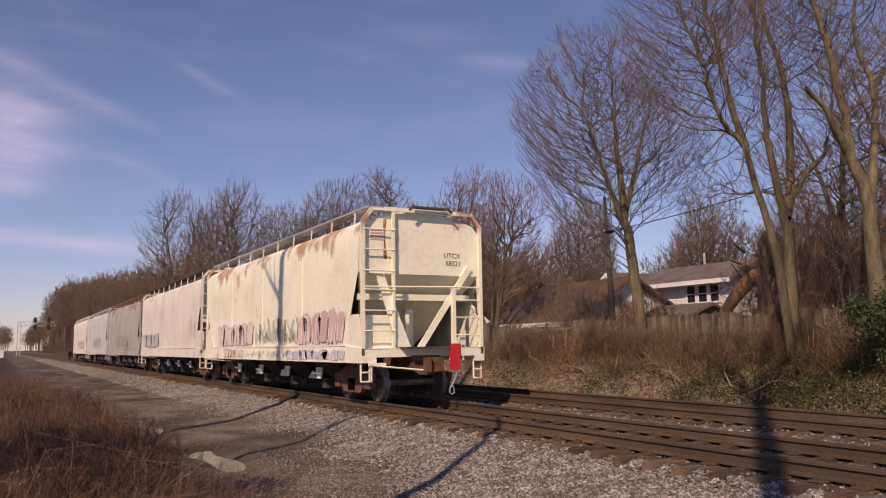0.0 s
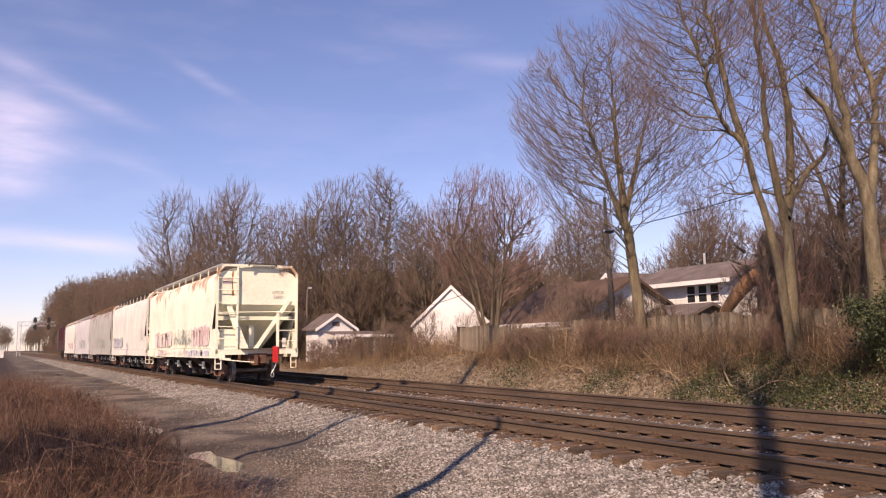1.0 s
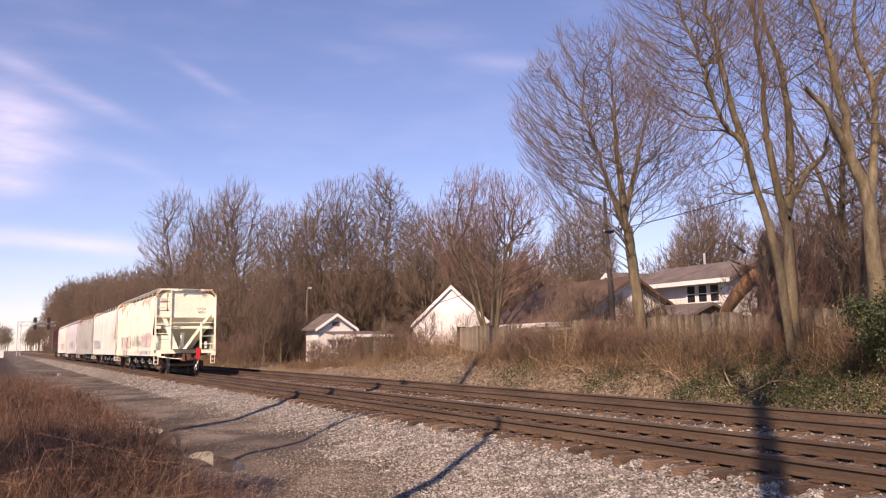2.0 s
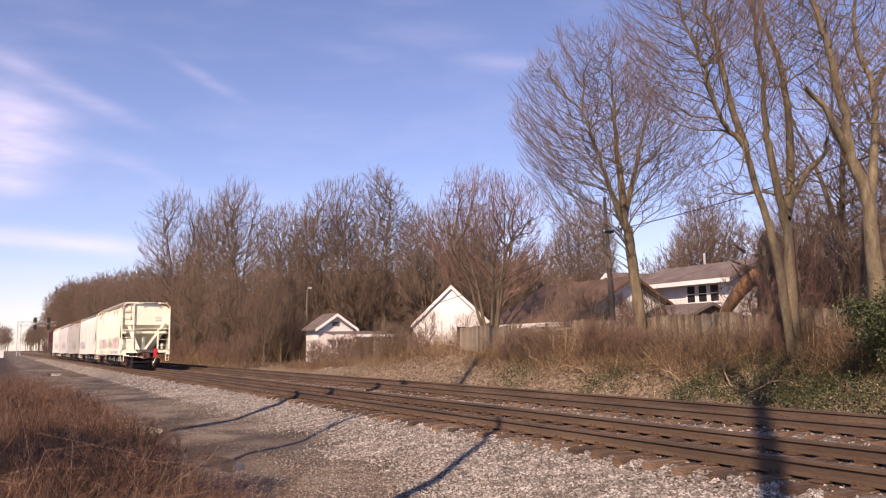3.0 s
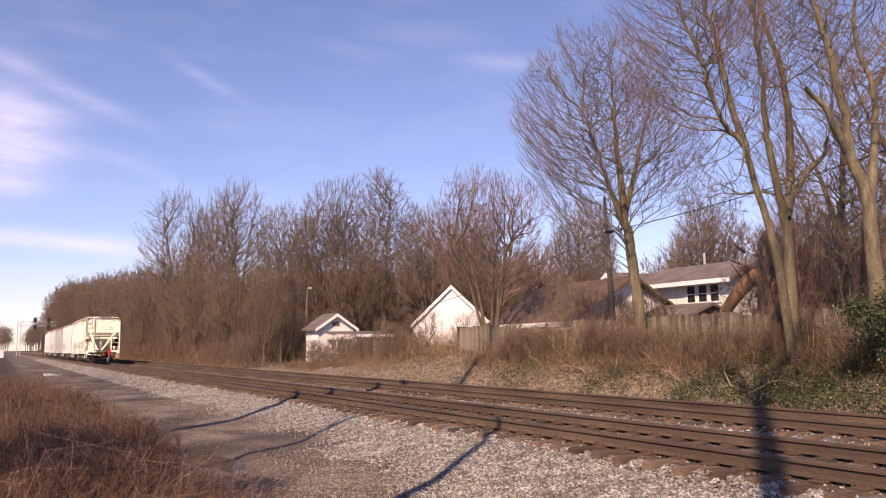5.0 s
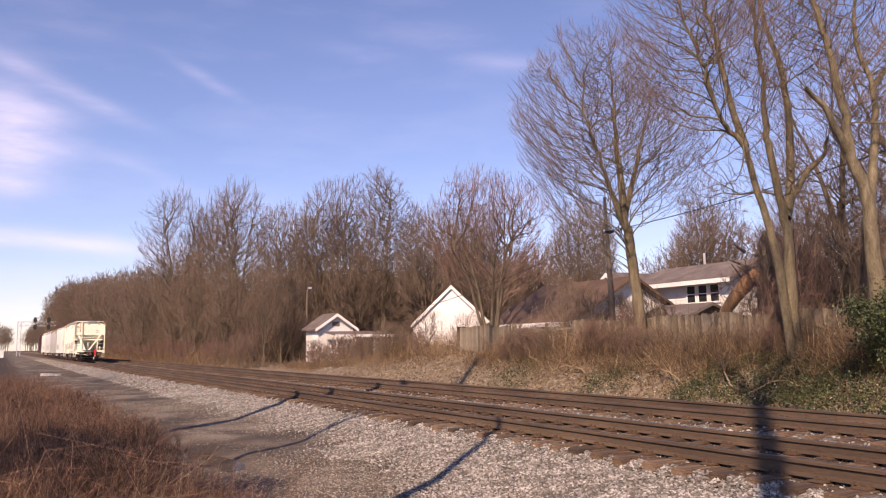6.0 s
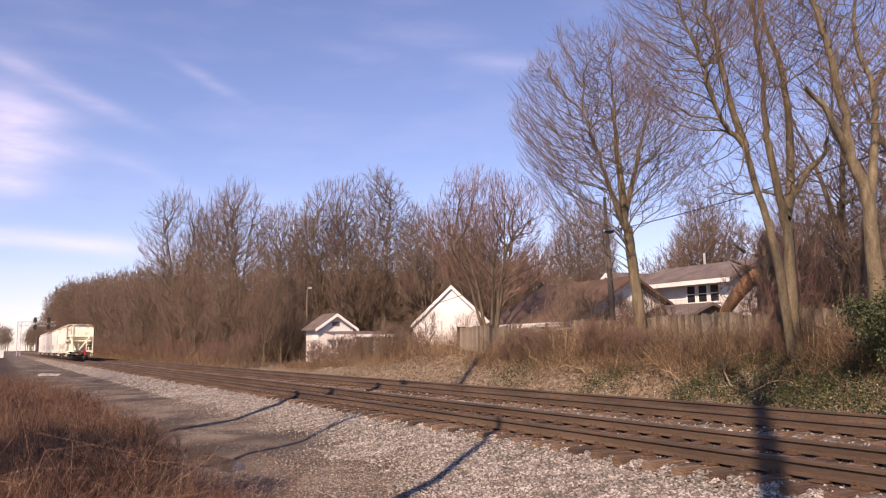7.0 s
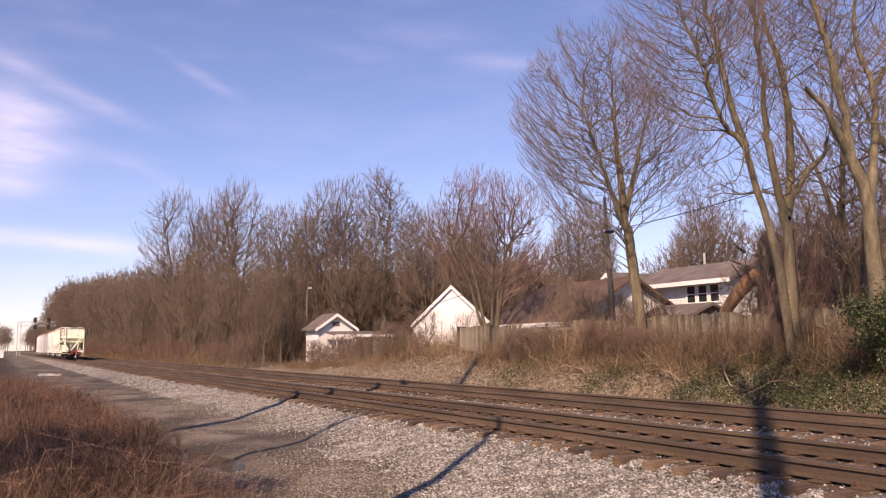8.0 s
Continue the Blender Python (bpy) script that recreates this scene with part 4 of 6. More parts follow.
def motions():
    x = RAIL_A + GAUGE / 2
    times = [i * 0.25 for i in range(33)]
    for i, car in enumerate(CARS):
        walk(car, [(t, pose(x, train_y(t) + i * CAR_PITCH, 0)) for t in times])
    steps = [i / FPS for i in range(8 * FPS + 1)]
    for w, dy in WHEELS:
        walk(w, [(t, pose(0, dy, WHEEL_R, -math.degrees((train_y(t) - 15.9) / WHEEL_R) % 360)) for t in steps])


# ---- trees ----
def grow(rng, height, trunk_r, levels=4, spread=0.7, first=0.3, stems=1, lean=(0, 0), kids=(9, 7, 5, 4), ratio=(0.45, 0.5, 0.5, 0.5), up=0.25, twig=0.008, fork=0.0, tilt=0.2, wobble=0.03, coarse=False, tip=0.2):
    """Polylines of a bare tree by level. fork: the height at which one trunk parts into the stems."""
    out = [[] for _ in range(levels + 1)]
    spin = [rng.uniform(0, 6.28)]

    def run(p, d, length, r, level, r_end=None):
        n = ((7, 4, 3, 2, 2) if coarse else (10, 6, 4, 3, 2))[min(level, 4)]
        pts, step = [p], length / (n - 1)
        wob = (wobble, 0.09, 0.12, 0.12, 0.1)[min(level, 4)]
        for _ in range(n - 1):
            d = d + rng.normal(0, wob, 3) + np.array([0, 0, up * (0.12 if level else 0.04)])
            d = d / np.linalg.norm(d)
            pts.append(pts[-1] + d * step)
        pts = np.array(pts)
        end = r_end or (max(r * (tip if level == 0 else 0.2), twig * 0.7) if level < levels else twig * 0.45)
        rad = end + (r - end) * (1 - np.linspace(0, 1, n) ** 0.75)
        out[level].append((pts, rad))
        if r_end or level == levels:
            return pts[-1], d
        count = kids[min(level, len(kids) - 1)]
        lo = first if level == 0 else 0.15
        for k in range(count):
            f = lo + (1 - lo) * (k + rng.uniform(0.1, 0.9)) / count
            i = f * (n - 1)
            a = min(int(i), n - 2)
            q = pts[a] + (pts[a + 1] - pts[a]) * (i - a)
            t = pts[a + 1] - pts[a]
            t = t / np.linalg.norm(t)
            if level == 0:
                turn_at = spin[0]
                spin[0] += 2.4 + rng.normal(0, 0.25)
                side = np.array([math.cos(turn_at), math.sin(turn_at), 0.0])
                side = side - t * (side @ t)
            else:
                side = np.cross(t, rng.normal(0, 1, 3))
            side /= np.linalg.norm(side) + 1e-9
            ang = spread * rng.uniform(0.6, 1.2) * (1.0, 0.85, 0.8, 0.75)[min(level, 3)]
            nd = t * math.cos(ang) + side * math.sin(ang)
            nd[2] += up
            nd /= np.linalg.norm(nd)
            ln = length * ratio[min(level, len(ratio) - 1)] * rng.uniform(*((0.78, 1.1) if level == 0 else (0.65, 1.25))) * (1.15 - 0.55 * f if level == 0 else 1.0 - 0.35 * f)
            run(q, nd, ln, max(twig, min(rad[a] * 0.6, r * 0.42)), level + 1)

    start, d0 = np.array([0.0, 0.0, -0.25]), np.array([lean[0], lean[1], 1.0])
    d0 /= np.linalg.norm(d0)
    if fork:
        start, d0 = run(start, d0, fork, trunk_r, 0, trunk_r * 0.84)
        cone = np.array([start + d0 * k for k in (0.0, 0.35, 0.8, 1.3)])
        out[0].append((cone, trunk_r * np.array([0.84, 0.72, 0.5, 0.15])))
        start = start - d0 * 0.3
    turn = rng.uniform(0, 6.28)
    for s in range(stems):
        a = 2 * math.pi * s / max(stems, 1) + turn
        k = 0.0 if stems == 1 else tilt * rng.uniform(0.6, 1.2)
        d = d0 + np.array([math.cos(a), math.sin(a), 0]) * k
        at = start + (np.array([math.cos(a), math.sin(a), 0]) * trunk_r * 0.2 if stems > 1 else 0)
        h = (height - fork) * (1.0 if s == 0 else rng.uniform(0.78, 0.98))
        run(at, d / np.linalg.norm(d), h, trunk_r * (1.0 if stems == 1 else 0.62), 0)
    return out


SIDES = (8, 6, 4, 3, 3)


def level_mesh(name, groups, mat, smooth=True):
    by = {}
    for level, lines in groups:
        for p, r in lines:
            a = by.setdefault((len(p), SIDES[min(level, 4)]), ([], []))
            a[0].append(p)
            a[1].append(r)
    v, f = joined([tubes(np.array(a), np.array(b), key[1]) for key, (a, b) in by.items()])
    return mesh_from(name, v, f, mat, smooth)


def bare_tree(label, at, seed, group="", bark=None, twigs=None, **kw):
    lv = grow(np.random.default_rng(seed), **kw)
    tree = thing("bare_tree", label, "tree", at, group)
    under(new("trunk", level_mesh("trunk", [(0, lv[0])], bark or M_BARK)), tree)
    tagged(under(new("branching", level_mesh("branching", [(1, lv[1]), (2, lv[2])], bark or M_BARK)), tree), kind="stuff")
    if len(lv) > 3:
        tagged(under(new("crown", level_mesh("crown", [(i, lv[i]) for i in range(3, len(lv))], twigs or M_TWIG, False)), tree), "fine leafless twigs", kind="stuff")
    return tree


def gz(x, y):
    return float(ground_z(x, y))


def stand(x, y, turn=0):
    return pose(x, y, gz(x, y), 0, 0, turn)


def rounded(pts, times=2):
    """Cuts the corners of a polyline."""
    p = np.array(pts, float)
    for _ in range(times):
        q = p[:-1] * 0.75 + p[1:] * 0.25
        r = p[:-1] * 0.25 + p[1:] * 0.75
        p = np.concatenate([p[:1], np.stack([q, r], 1).reshape(-1, 3)[1:-1], p[-1:]])
    return p


def crown_tips(rng, centre, radii, count, base=-0.75):
    """Places of the outer shoots: an ellipsoid with uneven lobes, fuller towards its skin."""
    d = rng.normal(0, 1, (count * 2, 3))
    d /= np.linalg.norm(d, axis=1, keepdims=True)
    d = d[d[:, 2] > base][:count]
    lobes = rng.normal(0, 1, (13, 3))
    lobes /= np.linalg.norm(lobes, axis=1, keepdims=True)
    swell = 0.74 + 0.3 * np.clip((d @ lobes.T).max(1), 0, 1) ** 5
    return np.array(centre) + d * np.array(radii) * (swell * rng.uniform(0.02, 1, len(d)) ** 0.32)[:, None]


def ramify(rng, p, d, tips, r_tip, power, thick, thin, shoots):
    """Splits the shoots in two again and again and carries a bough towards each half."""
    n = len(tips)
    if n == 1:
        q = tips[0]
        ctrl = p + d * np.linalg.norm(q - p) * 0.3 - np.array([0, 0, 0.05]) * np.linalg.norm(q - p)
        thin.append((np.array([p, (p + 2 * ctrl + q) / 4, q]), np.array([r_tip * 1.25, r_tip, r_tip * 0.45])))
        shoots.append((p, (p + 2 * ctrl + q) / 4, q))
        return
    v = tips - p
    v = v / (np.linalg.norm(v, axis=1, keepdims=True) + 0.2)
    w = v - v.mean(0)
    axis = np.linalg.eigh(w.T @ w + np.eye(3) * 1e-6)[1][:, 2] + rng.normal(0, 0.25, 3)
    s = w @ axis
    order = np.argsort(s)
    cut = int(np.clip(round(n * rng.uniform(0.3, 0.7)), 1, n - 1))
    for group in (tips[order[:cut]], tips[order[cut:]]):
        k = len(group)
        c = group.mean(0)
        f = rng.uniform(0.3, 0.5)
        span = np.linalg.norm(c - p)
        q = p + (c - p) * f + (rng.normal(0, 0.05, 3) - np.array([0, 0, 0.07])) * span
        ctrl = p + d * np.linalg.norm(q - p) * 0.3
        t = np.array([0.0, 0.33, 0.67, 1.0])[:, None]
        line = (1 - t) ** 2 * p + 2 * t * (1 - t) * ctrl + t * t * q
        r0 = r_tip * k ** power
        r1 = r0 * 0.88
        if k > 5:
            thick.append((line, np.linspace(r0, r1, 4)))
        else:
            thin.append((line[[0, 2, 3]], np.array([r0, r0 * 0.95, r1])))
        e = q - ctrl
        ramify(rng, q, e / (np.linalg.norm(e) + 1e-9), group, r_tip, power, thick, thin, shoots)


def spikes(base, tip, width, rng):
    """Three-sided pointed twigs: arrays (k, 3)."""
    k = len(base)
    t = tip - base
    u = np.cross(t, rng.normal(0, 1, (k, 3)))
    u /= np.linalg.norm(u, axis=1, keepdims=True) + 1e-9
    w = np.cross(t, u)
    w /= np.linalg.norm(w, axis=1, keepdims=True) + 1e-9
    ring = [base + (u * math.cos(a) + w * math.sin(a)) * width[:, None] for a in (0, 2.09, 4.19)]
    v = np.stack([*ring, tip], axis=1).reshape(-1, 3)
    f = (np.array([(0, 1, 3), (1, 2, 3), (2, 0, 3)])[None] + np.arange(k)[:, None, None] * 4).reshape(-1, 3)
    return v, f


def twig_spray(rng, shoots, per, length, width, lift=0.25):
    """Fine twigs set along the outer shoots, each with side twigs of its own."""
    a, b, c = (np.repeat(np.array([s[i] for s in shoots]), per, axis=0) for i in range(3))
    k = len(a)
    f = rng.uniform(0.1, 1.0, k)[:, None]
    base = np.where(f < 0.5, a + (b - a) * f * 2, b + (c - b) * (f * 2 - 1))
    way = c - a
    way /= np.linalg.norm(way, axis=1, keepdims=True) + 1e-9
    way = way + rng.normal(0, 0.36, (k, 3)) + np.array([0, 0, lift])
    way /= np.linalg.norm(way, axis=1, keepdims=True)
    ln = length * rng.uniform(0.45, 1.2, k)
    tip = base + way * ln[:, None]
    g = rng.uniform(0.25, 0.8, k)[:, None]
    side = way + rng.normal(0, 0.5, (k, 3))
    side /= np.linalg.norm(side, axis=1, keepdims=True)
    sb = base + (tip - base) * g
    return joined([spikes(base, tip, width * rng.uniform(0.7, 1.2, k), rng), spikes(sb, sb + side * (ln * 0.6)[:, None], width * rng.uniform(0.5, 0.8, k), rng)])


def crowned_tree(name, label, category, at, seed, stems, crowns, r_tip=0.011, per=7, length=0.5, width=0.006, bark=None, twigs=None, group="", power=0.47, low=0.35, lift=0.4, wander=0.03, base=-0.75):
    """A bare tree: stems as (points, thick end, thin end), crowns as (centre, radii, shoots); boughs leave the stems above low."""
    rng = np.random.default_rng(seed)
    tree = thing(name, label, category, at, group)
    trunk, nodes = [], []
    for pts, r0, r1 in stems:
        p = rounded(pts)
        p = p + rng.normal(0, wander, p.shape) * np.linspace(0, 1, len(p))[:, None] * (1, 1, 0.3)
        r = r0 + (r1 - r0) * np.linspace(0, 1, len(p)) ** 0.8
        trunk.append(tubes(p[None], r[None], 9))
        n = len(p)
        for i in range(max(1, int(n * low)), n):
            d = p[i] - p[i - 1]
            nodes.append((p[i], d / np.linalg.norm(d)))
    thick, thin, shoots = [], [], []
    spots = np.array([q for q, _ in nodes])
    for centre, radii, count in crowns:
        tips = crown_tips(rng, centre, radii, count, base)
        gap = tips[:, None] - spots[None]
        cost = np.linalg.norm(gap, axis=2) + np.clip(1.0 * np.linalg.norm(gap[..., :2], axis=2) - gap[..., 2], 0, None) * 1.6
        pick = cost.argmin(1)
        for i in np.unique(pick):
            ramify(rng, nodes[i][0], nodes[i][1], tips[pick == i], r_tip, power, thick, thin, shoots)
    v, f = joined(trunk)
    under(new("trunk", mesh_from("trunk", v, f, bark or M_BARK, True)), tree)
    if thick:
        v, f = tubes(np.array([a for a, _ in thick]), np.array([b for _, b in thick]), 5)
        tagged(under(new("branching", mesh_from("branching", v, f, bark or M_BARK, True)), tree), kind="stuff")
    v, f = tubes(np.array([a for a, _ in thin]), np.array([b for _, b in thin]), 3)
    v2, f2 = twig_spray(rng, shoots, per, length, width, lift)
    me = mesh_from("crown", np.concatenate([v, v2]), f.tolist() + (f2 + len(v)).tolist(), twigs or M_TWIG)
    tagged(under(new("crown", me), tree), "fine leafless twigs", kind="stuff")
    return tree


# trees along the fence
crowned_tree("bare_tree", "tall bare tree with a broad rounded crown by the fence", "tree", stand(20.0, 21.3), 3,
             [([(-0.1, 0.0, -0.3), (-0.2, 0.1, 2.1), (-0.3, 0.2, 3.3), (-0.4, 0.2, 4.5), (-0.5, 0.3, 5.2)], 0.22, 0.16),
              ([(-0.5, 0.3, 5.1), (-0.4, 0.5, 6.7), (-0.5, 0.6, 8.0), (-0.5, 0.6, 9.5), (-0.7, 0.5, 10.7)], 0.15, 0.03),
              ([(-0.4, 0.2, 4.4), (-1.0, 0.2, 5.5), (-1.4, 0.1, 6.3), (-2.0, 0.0, 7.6), (-2.4, 0.0, 8.6)], 0.12, 0.03),
              ([(-0.5, 0.3, 5.0), (0.3, 0.5, 6.8), (0.8, 0.6, 8.2), (1.3, 0.6, 9.4)], 0.12, 0.03)],
             [((-1.0, 0.6, 8.3), (3.9, 3.9, 4.2), 2600)], 0.0052, 5, 0.4, 0.0034, M_PALE, low=0.25, power=0.42)
crowned_tree("bare_tree", "tall pale-barked bare tree of several stems on the weedy bank", "tree", stand(19.3, 14.7), 8,
             [([(0.1, 0.0, -0.3), (0.0, 0.0, 1.0), (0.0, 0.0, 2.2), (0.0, 0.0, 3.4), (-0.1, 0.0, 4.3), (-0.7, -0.1, 5.7), (-0.7, -0.1, 6.6), (-0.6, 0.0, 8.1), (-0.5, 0.3, 9.8), (-0.6, 0.3, 11.5), (-0.4, 0.4, 14.0)], 0.2, 0.03),
              ([(0.0, 0.0, 4.0), (0.4, 0.1, 4.7), (0.7, 0.2, 6.6), (0.7, 0.3, 8.2), (0.5, 0.4, 9.4), (0.3, 0.7, 10.8), (0.2, 0.8, 11.9), (0.4, 1.0, 14.5)], 0.15, 0.03),
              ([(-0.1, 0.0, 0.0), (-0.5, -0.1, 2.2), (-0.7, -0.1, 3.2), (-1.2, 0.0, 4.9), (-1.6, 0.0, 6.1), (-2.2, 0.1, 6.4), (-2.6, 0.1, 7.3), (-3.0, 0.1, 8.3), (-3.6, 0.2, 9.8), (-4.0, 0.3, 11.2)], 0.14, 0.025),
              ([(-1.5, 0.0, 5.9), (-1.5, 0.4, 7.1), (-1.5, 0.8, 9.2), (-1.6, 1.1, 10.9), (-1.8, 1.3, 12.6)], 0.11, 0.03),
              ([(0.4, 0.1, 4.6), (0.9, -0.2, 5.5), (1.3, -0.5, 5.9), (1.2, -0.6, 6.3)], 0.1, 0.05)],
             [((-2.7, 0.4, 9.6), (2.5, 2.8, 4.2), 1000), ((0.0, 0.4, 10.6), (2.8, 3.0, 4.6), 800), ((-1.2, 0.3, 5.4), (2.8, 2.4, 1.8), 260)], 0.0055, 5, 0.42, 0.0034, M_PALE, low=0.42, power=0.46, wander=0.05)
crowned_tree("bare_tree", "tall forked bare tree with a broken limb on the bank", "tree", stand(19.4, 12.3), 21,
             [([(0.15, 0.0, -0.3), (0.1, 0.0, 1.8), (0.0, 0.0, 3.0), (0.0, 0.0, 4.3), (-0.4, 0.2, 5.4), (-0.4, 0.2, 6.5), (-0.6, 0.3, 7.8), (-0.9, 0.5, 9.5), (-1.0, 0.6, 10.6), (-1.2, 0.8, 14.0)], 0.24, 0.04),
              ([(-0.4, 0.2, 5.4), (-0.8, 0.2, 6.0), (-1.2, 0.3, 6.7), (-1.6, 0.4, 7.0)], 0.11, 0.06),
              ([(0.0, 0.0, 4.0), (0.4, 0.1, 4.7), (0.9, 0.2, 6.3), (1.1, 0.3, 7.5), (0.9, 0.6, 8.7), (1.2, 0.7, 10.4), (1.3, 0.8, 13.0)], 0.14, 0.03),
              ([(1.1, 0.3, 7.4), (1.9, 0.3, 8.2), (2.6, 0.2, 9.4)], 0.09, 0.03)],
             [((0.0, 0.4, 10.0), (2.8, 2.8, 4.4), 700), ((1.0, 0.2, 7.0), (2.2, 2.2, 2.6), 250)], 0.0055, 5, 0.42, 0.0034, M_PALE, low=0.5, power=0.46, wander=0.05)


def fan(rng, count, height, spread, r0, foot=0.2, start=0.0):
    """Stems that rise from one foot and lean apart."""
    out = []
    for i in range(count):
        a = 6.28 * i / count + rng.uniform(-0.4, 0.4)
        s = spread * rng.uniform(0.5, 1.1)
        h = height * rng.uniform(0.8, 1.05)
        c, q = math.cos(a), math.sin(a)
        out.append(([(c * foot * 0.4, q * foot * 0.4, start - 0.25), (c * (foot + s * 0.3), q * (foot + s * 0.3), start + h * 0.4), (c * (foot + s * 0.6), q * (foot + s * 0.6), start + h * 0.75), (c * (foot + s), q * (foot + s), start + h)], r0 * rng.uniform(0.75, 1.0), r0 * 0.3))
    return out


stem_rng = np.random.default_rng(17)
crowned_tree("bare_tree", "bare multi-stemmed tree with reddish twig tips behind the fence", "tree", stand(23.5, 37.0), 5,
             fan(stem_rng, 6, 5.4, 1.6, 0.14, 0.25), [((0.0, 0.0, 6.4), (3.9, 3.9, 4.2), 1100)], 0.009, 4, 0.55, 0.008, M_BARK, M_TWIG_RED, low=0.3, lift=0.5, base=-0.5)
for x, y, h, w, seed in ((29, 19.6, 12.5, 3.6, 41), (26, 15.0, 11.5, 3.2, 42), (31, 14.0, 13.0, 3.6, 43)):
    crowned_tree("bare_tree", "bare tree with a twiggy crown behind the houses", "tree", stand(x, y), seed,
                 [([(0, 0, -0.3), (0.1, 0, h * 0.2), (0, 0.1, h * 0.4)], 0.26, 0.2)] + fan(stem_rng, 3, h * 0.4, 1.3, 0.13, 0.1, h * 0.36),
                 [((0, 0, h * 0.62), (w, w, h * 0.4), 560)], 0.009, 5, 0.5, 0.007, M_BARK, low=0.3)

# woodland beyond: grown trees and their copies
wood_rng = np.random.default_rng(77)
WOOD = [(21, 113.5, 24.5, 0), (22, 85.2, 20, 1), (28.5, 78, 19, 2), (33, 72, 20.8, 3), (31.5, 77.5, 19.4, 2), (25.5, 80, 16.5, 4), (23.5, 99, 21.5, 1), (36, 71, 17, 3), (35, 66, 15, 4),
        (29, 92, 19, 1), (31, 80, 17, 4), (40, 64, 15, 2), (25, 112, 21, 1), (23, 124, 19, 4), (20, 135, 16, 4), (26, 132, 18, 0), (36, 60, 14, 2), (38, 70, 15, 4), (42, 50, 13, 2), (45, 41, 12.5, 4), (50, 33, 12.5, 0), (44, 26, 12, 4), (38, 21, 12, 2), (37, 46, 12, 4), (42, 17, 14, 1), (50, 24, 14, 4), (54, 40, 14, 2), (56, 52, 15, 0), (48, 60, 15, 4), (34, 98, 19, 4), (37, 84, 17, 1), (44, 76, 16, 0), (19.5, 80, 10, 4), (20.5, 70, 9, 4), (19, 92, 11, 4), (20, 104, 13, 4), (58, 30, 14, 1), (60, 18, 14, 4), (47, 12, 13, 4), (53, 10, 14, 2)]
CROWNS = ((0.25, 0.27, 2, 0.24, M_BARK), (0.22, 0.22, 3, 0.2, M_BARK), (0.2, 0.18, 2, 0.16, M_PALE), (0.3, 0.14, 1, 0.1, M_PALE), (0.12, 0.26, 4, 0.2, M_BARK))


def wood_tree(x, y, h, form, name, group, seed, shoots, per, width):
    foot, wide, count, lean, bark = CROWNS[form]
    stems = [([(0, 0, -0.3), (0.1, 0.1, h * foot * 0.6), (0, 0, h * (foot + 0.05))], h * 0.014, h * 0.011)]
    stems += fan(stem_rng, count, h * (0.72 - foot), h * wide * 0.4, h * 0.008, 0.1, h * foot)
    return crowned_tree("bare_tree", name, "tree", stand(x, y), seed, stems, [((0, 0, h * 0.6), (h * wide, h * wide, h * 0.42), shoots)], h * 0.00075, per, h * 0.042, width, bark, group=group, low=0.25, wander=0.08)


models = {}
for i, (x, y, h, form) in enumerate(WOOD):
    if form not in models:
        models[form] = wood_tree(x, y, h, form, "bare woodland tree with a dense crown of brown twigs", "woodland trees", 100 + form, 850, 5, 0.012), h
    else:
        t = copy_thing(models[form][0], stand(x, y, float(wood_rng.uniform(0, 360))))
        t.scale = (h / models[form][1],) * 3

# the wood goes on beside the line, lower at its near end
FAR = []
for y in range(142, 430, 10):
    for x in (20.8, 26, 33):
        FAR.append((x + wood_rng.uniform(-1.2, 2.2), y + wood_rng.uniform(-4, 4), min(5.2 + 0.07 * y, 27) * wood_rng.uniform(0.88, 1.06) * (1 if x < 30 else 1.1)))
for y in range(440, 900, 26):
    FAR.append((20.5 + wood_rng.uniform(-1, 3), y, 21 + wood_rng.uniform(-2, 2)))
FAR += [(-9, 500, 17), (-3, 505, 17), (2, 520, 16), (-14, 470, 18), (-6, 560, 20), (-20, 450, 18), (1, 480, 15), (-1, 540, 18), (3.5, 560, 17), (0, 600, 19)]
far_models = {}
for i, (x, y, h) in enumerate(FAR):
    form = (4, 0, 1)[i % 3]
    if form not in far_models:
        far_models[form] = wood_tree(x, y, h, form, "distant bare woodland tree along the railway", "distant woodland trees", 200 + form, 420, 5, 0.024), h
    else:
        t = copy_thing(far_models[form][0], stand(x, y, float(wood_rng.uniform(0, 360))))
        t.scale = (h / far_models[form][1],) * 3

# understory: leafless shrubs, three grown and many copied
SHRUBS = []
for k in range(3):
    SHRUBS.append(crowned_tree("leafless_shrub", "leafless shrub with dense fine brown twigs", "shrub", stand((23.6, 25.5, 21.9)[k], (29.5, 13.0, 17.0)[k]), 300 + k, fan(stem_rng, 6, 1.6, 0.9, 0.03, 0.15), [((0, 0, 1.75), (1.35, 1.35, 1.55), 210)], 0.006, 6, 0.42, 0.0055, M_BARK, (M_TWIG, M_TWIG, M_TWIG_RED)[k], group="leafless shrubs", low=0.1, base=-0.9))
SPOTS = [(22.6, 62.5, 0.8), (23.6, 60.5, 0.75), (21.6, 60.0, 0.7), (25.2, 59.0, 0.7), (24.0, 27.2, 0.75), (25.2, 28.6, 0.8), (23.2, 24.6, 0.7), (26.4, 27.4, 0.8), (27.5, 28.3, 0.7), (22.8, 26.5, 0.8), (24.6, 31.5, 1.1), (22.2, 16.8, 1.2), (23.5, 16.0, 1.4), (21.6, 12.8, 1.0), (27.5, 22.6, 1.3), (26, 18.5, 1.6), (28, 17, 1.8), (30, 22.5, 1.4), (22.4, 43, 0.9), (21.2, 46, 0.8), (22.5, 55, 0.9), (24, 48, 0.9), (27, 45.5, 1.0), (25.5, 12, 1.6), (29, 11, 1.8)]
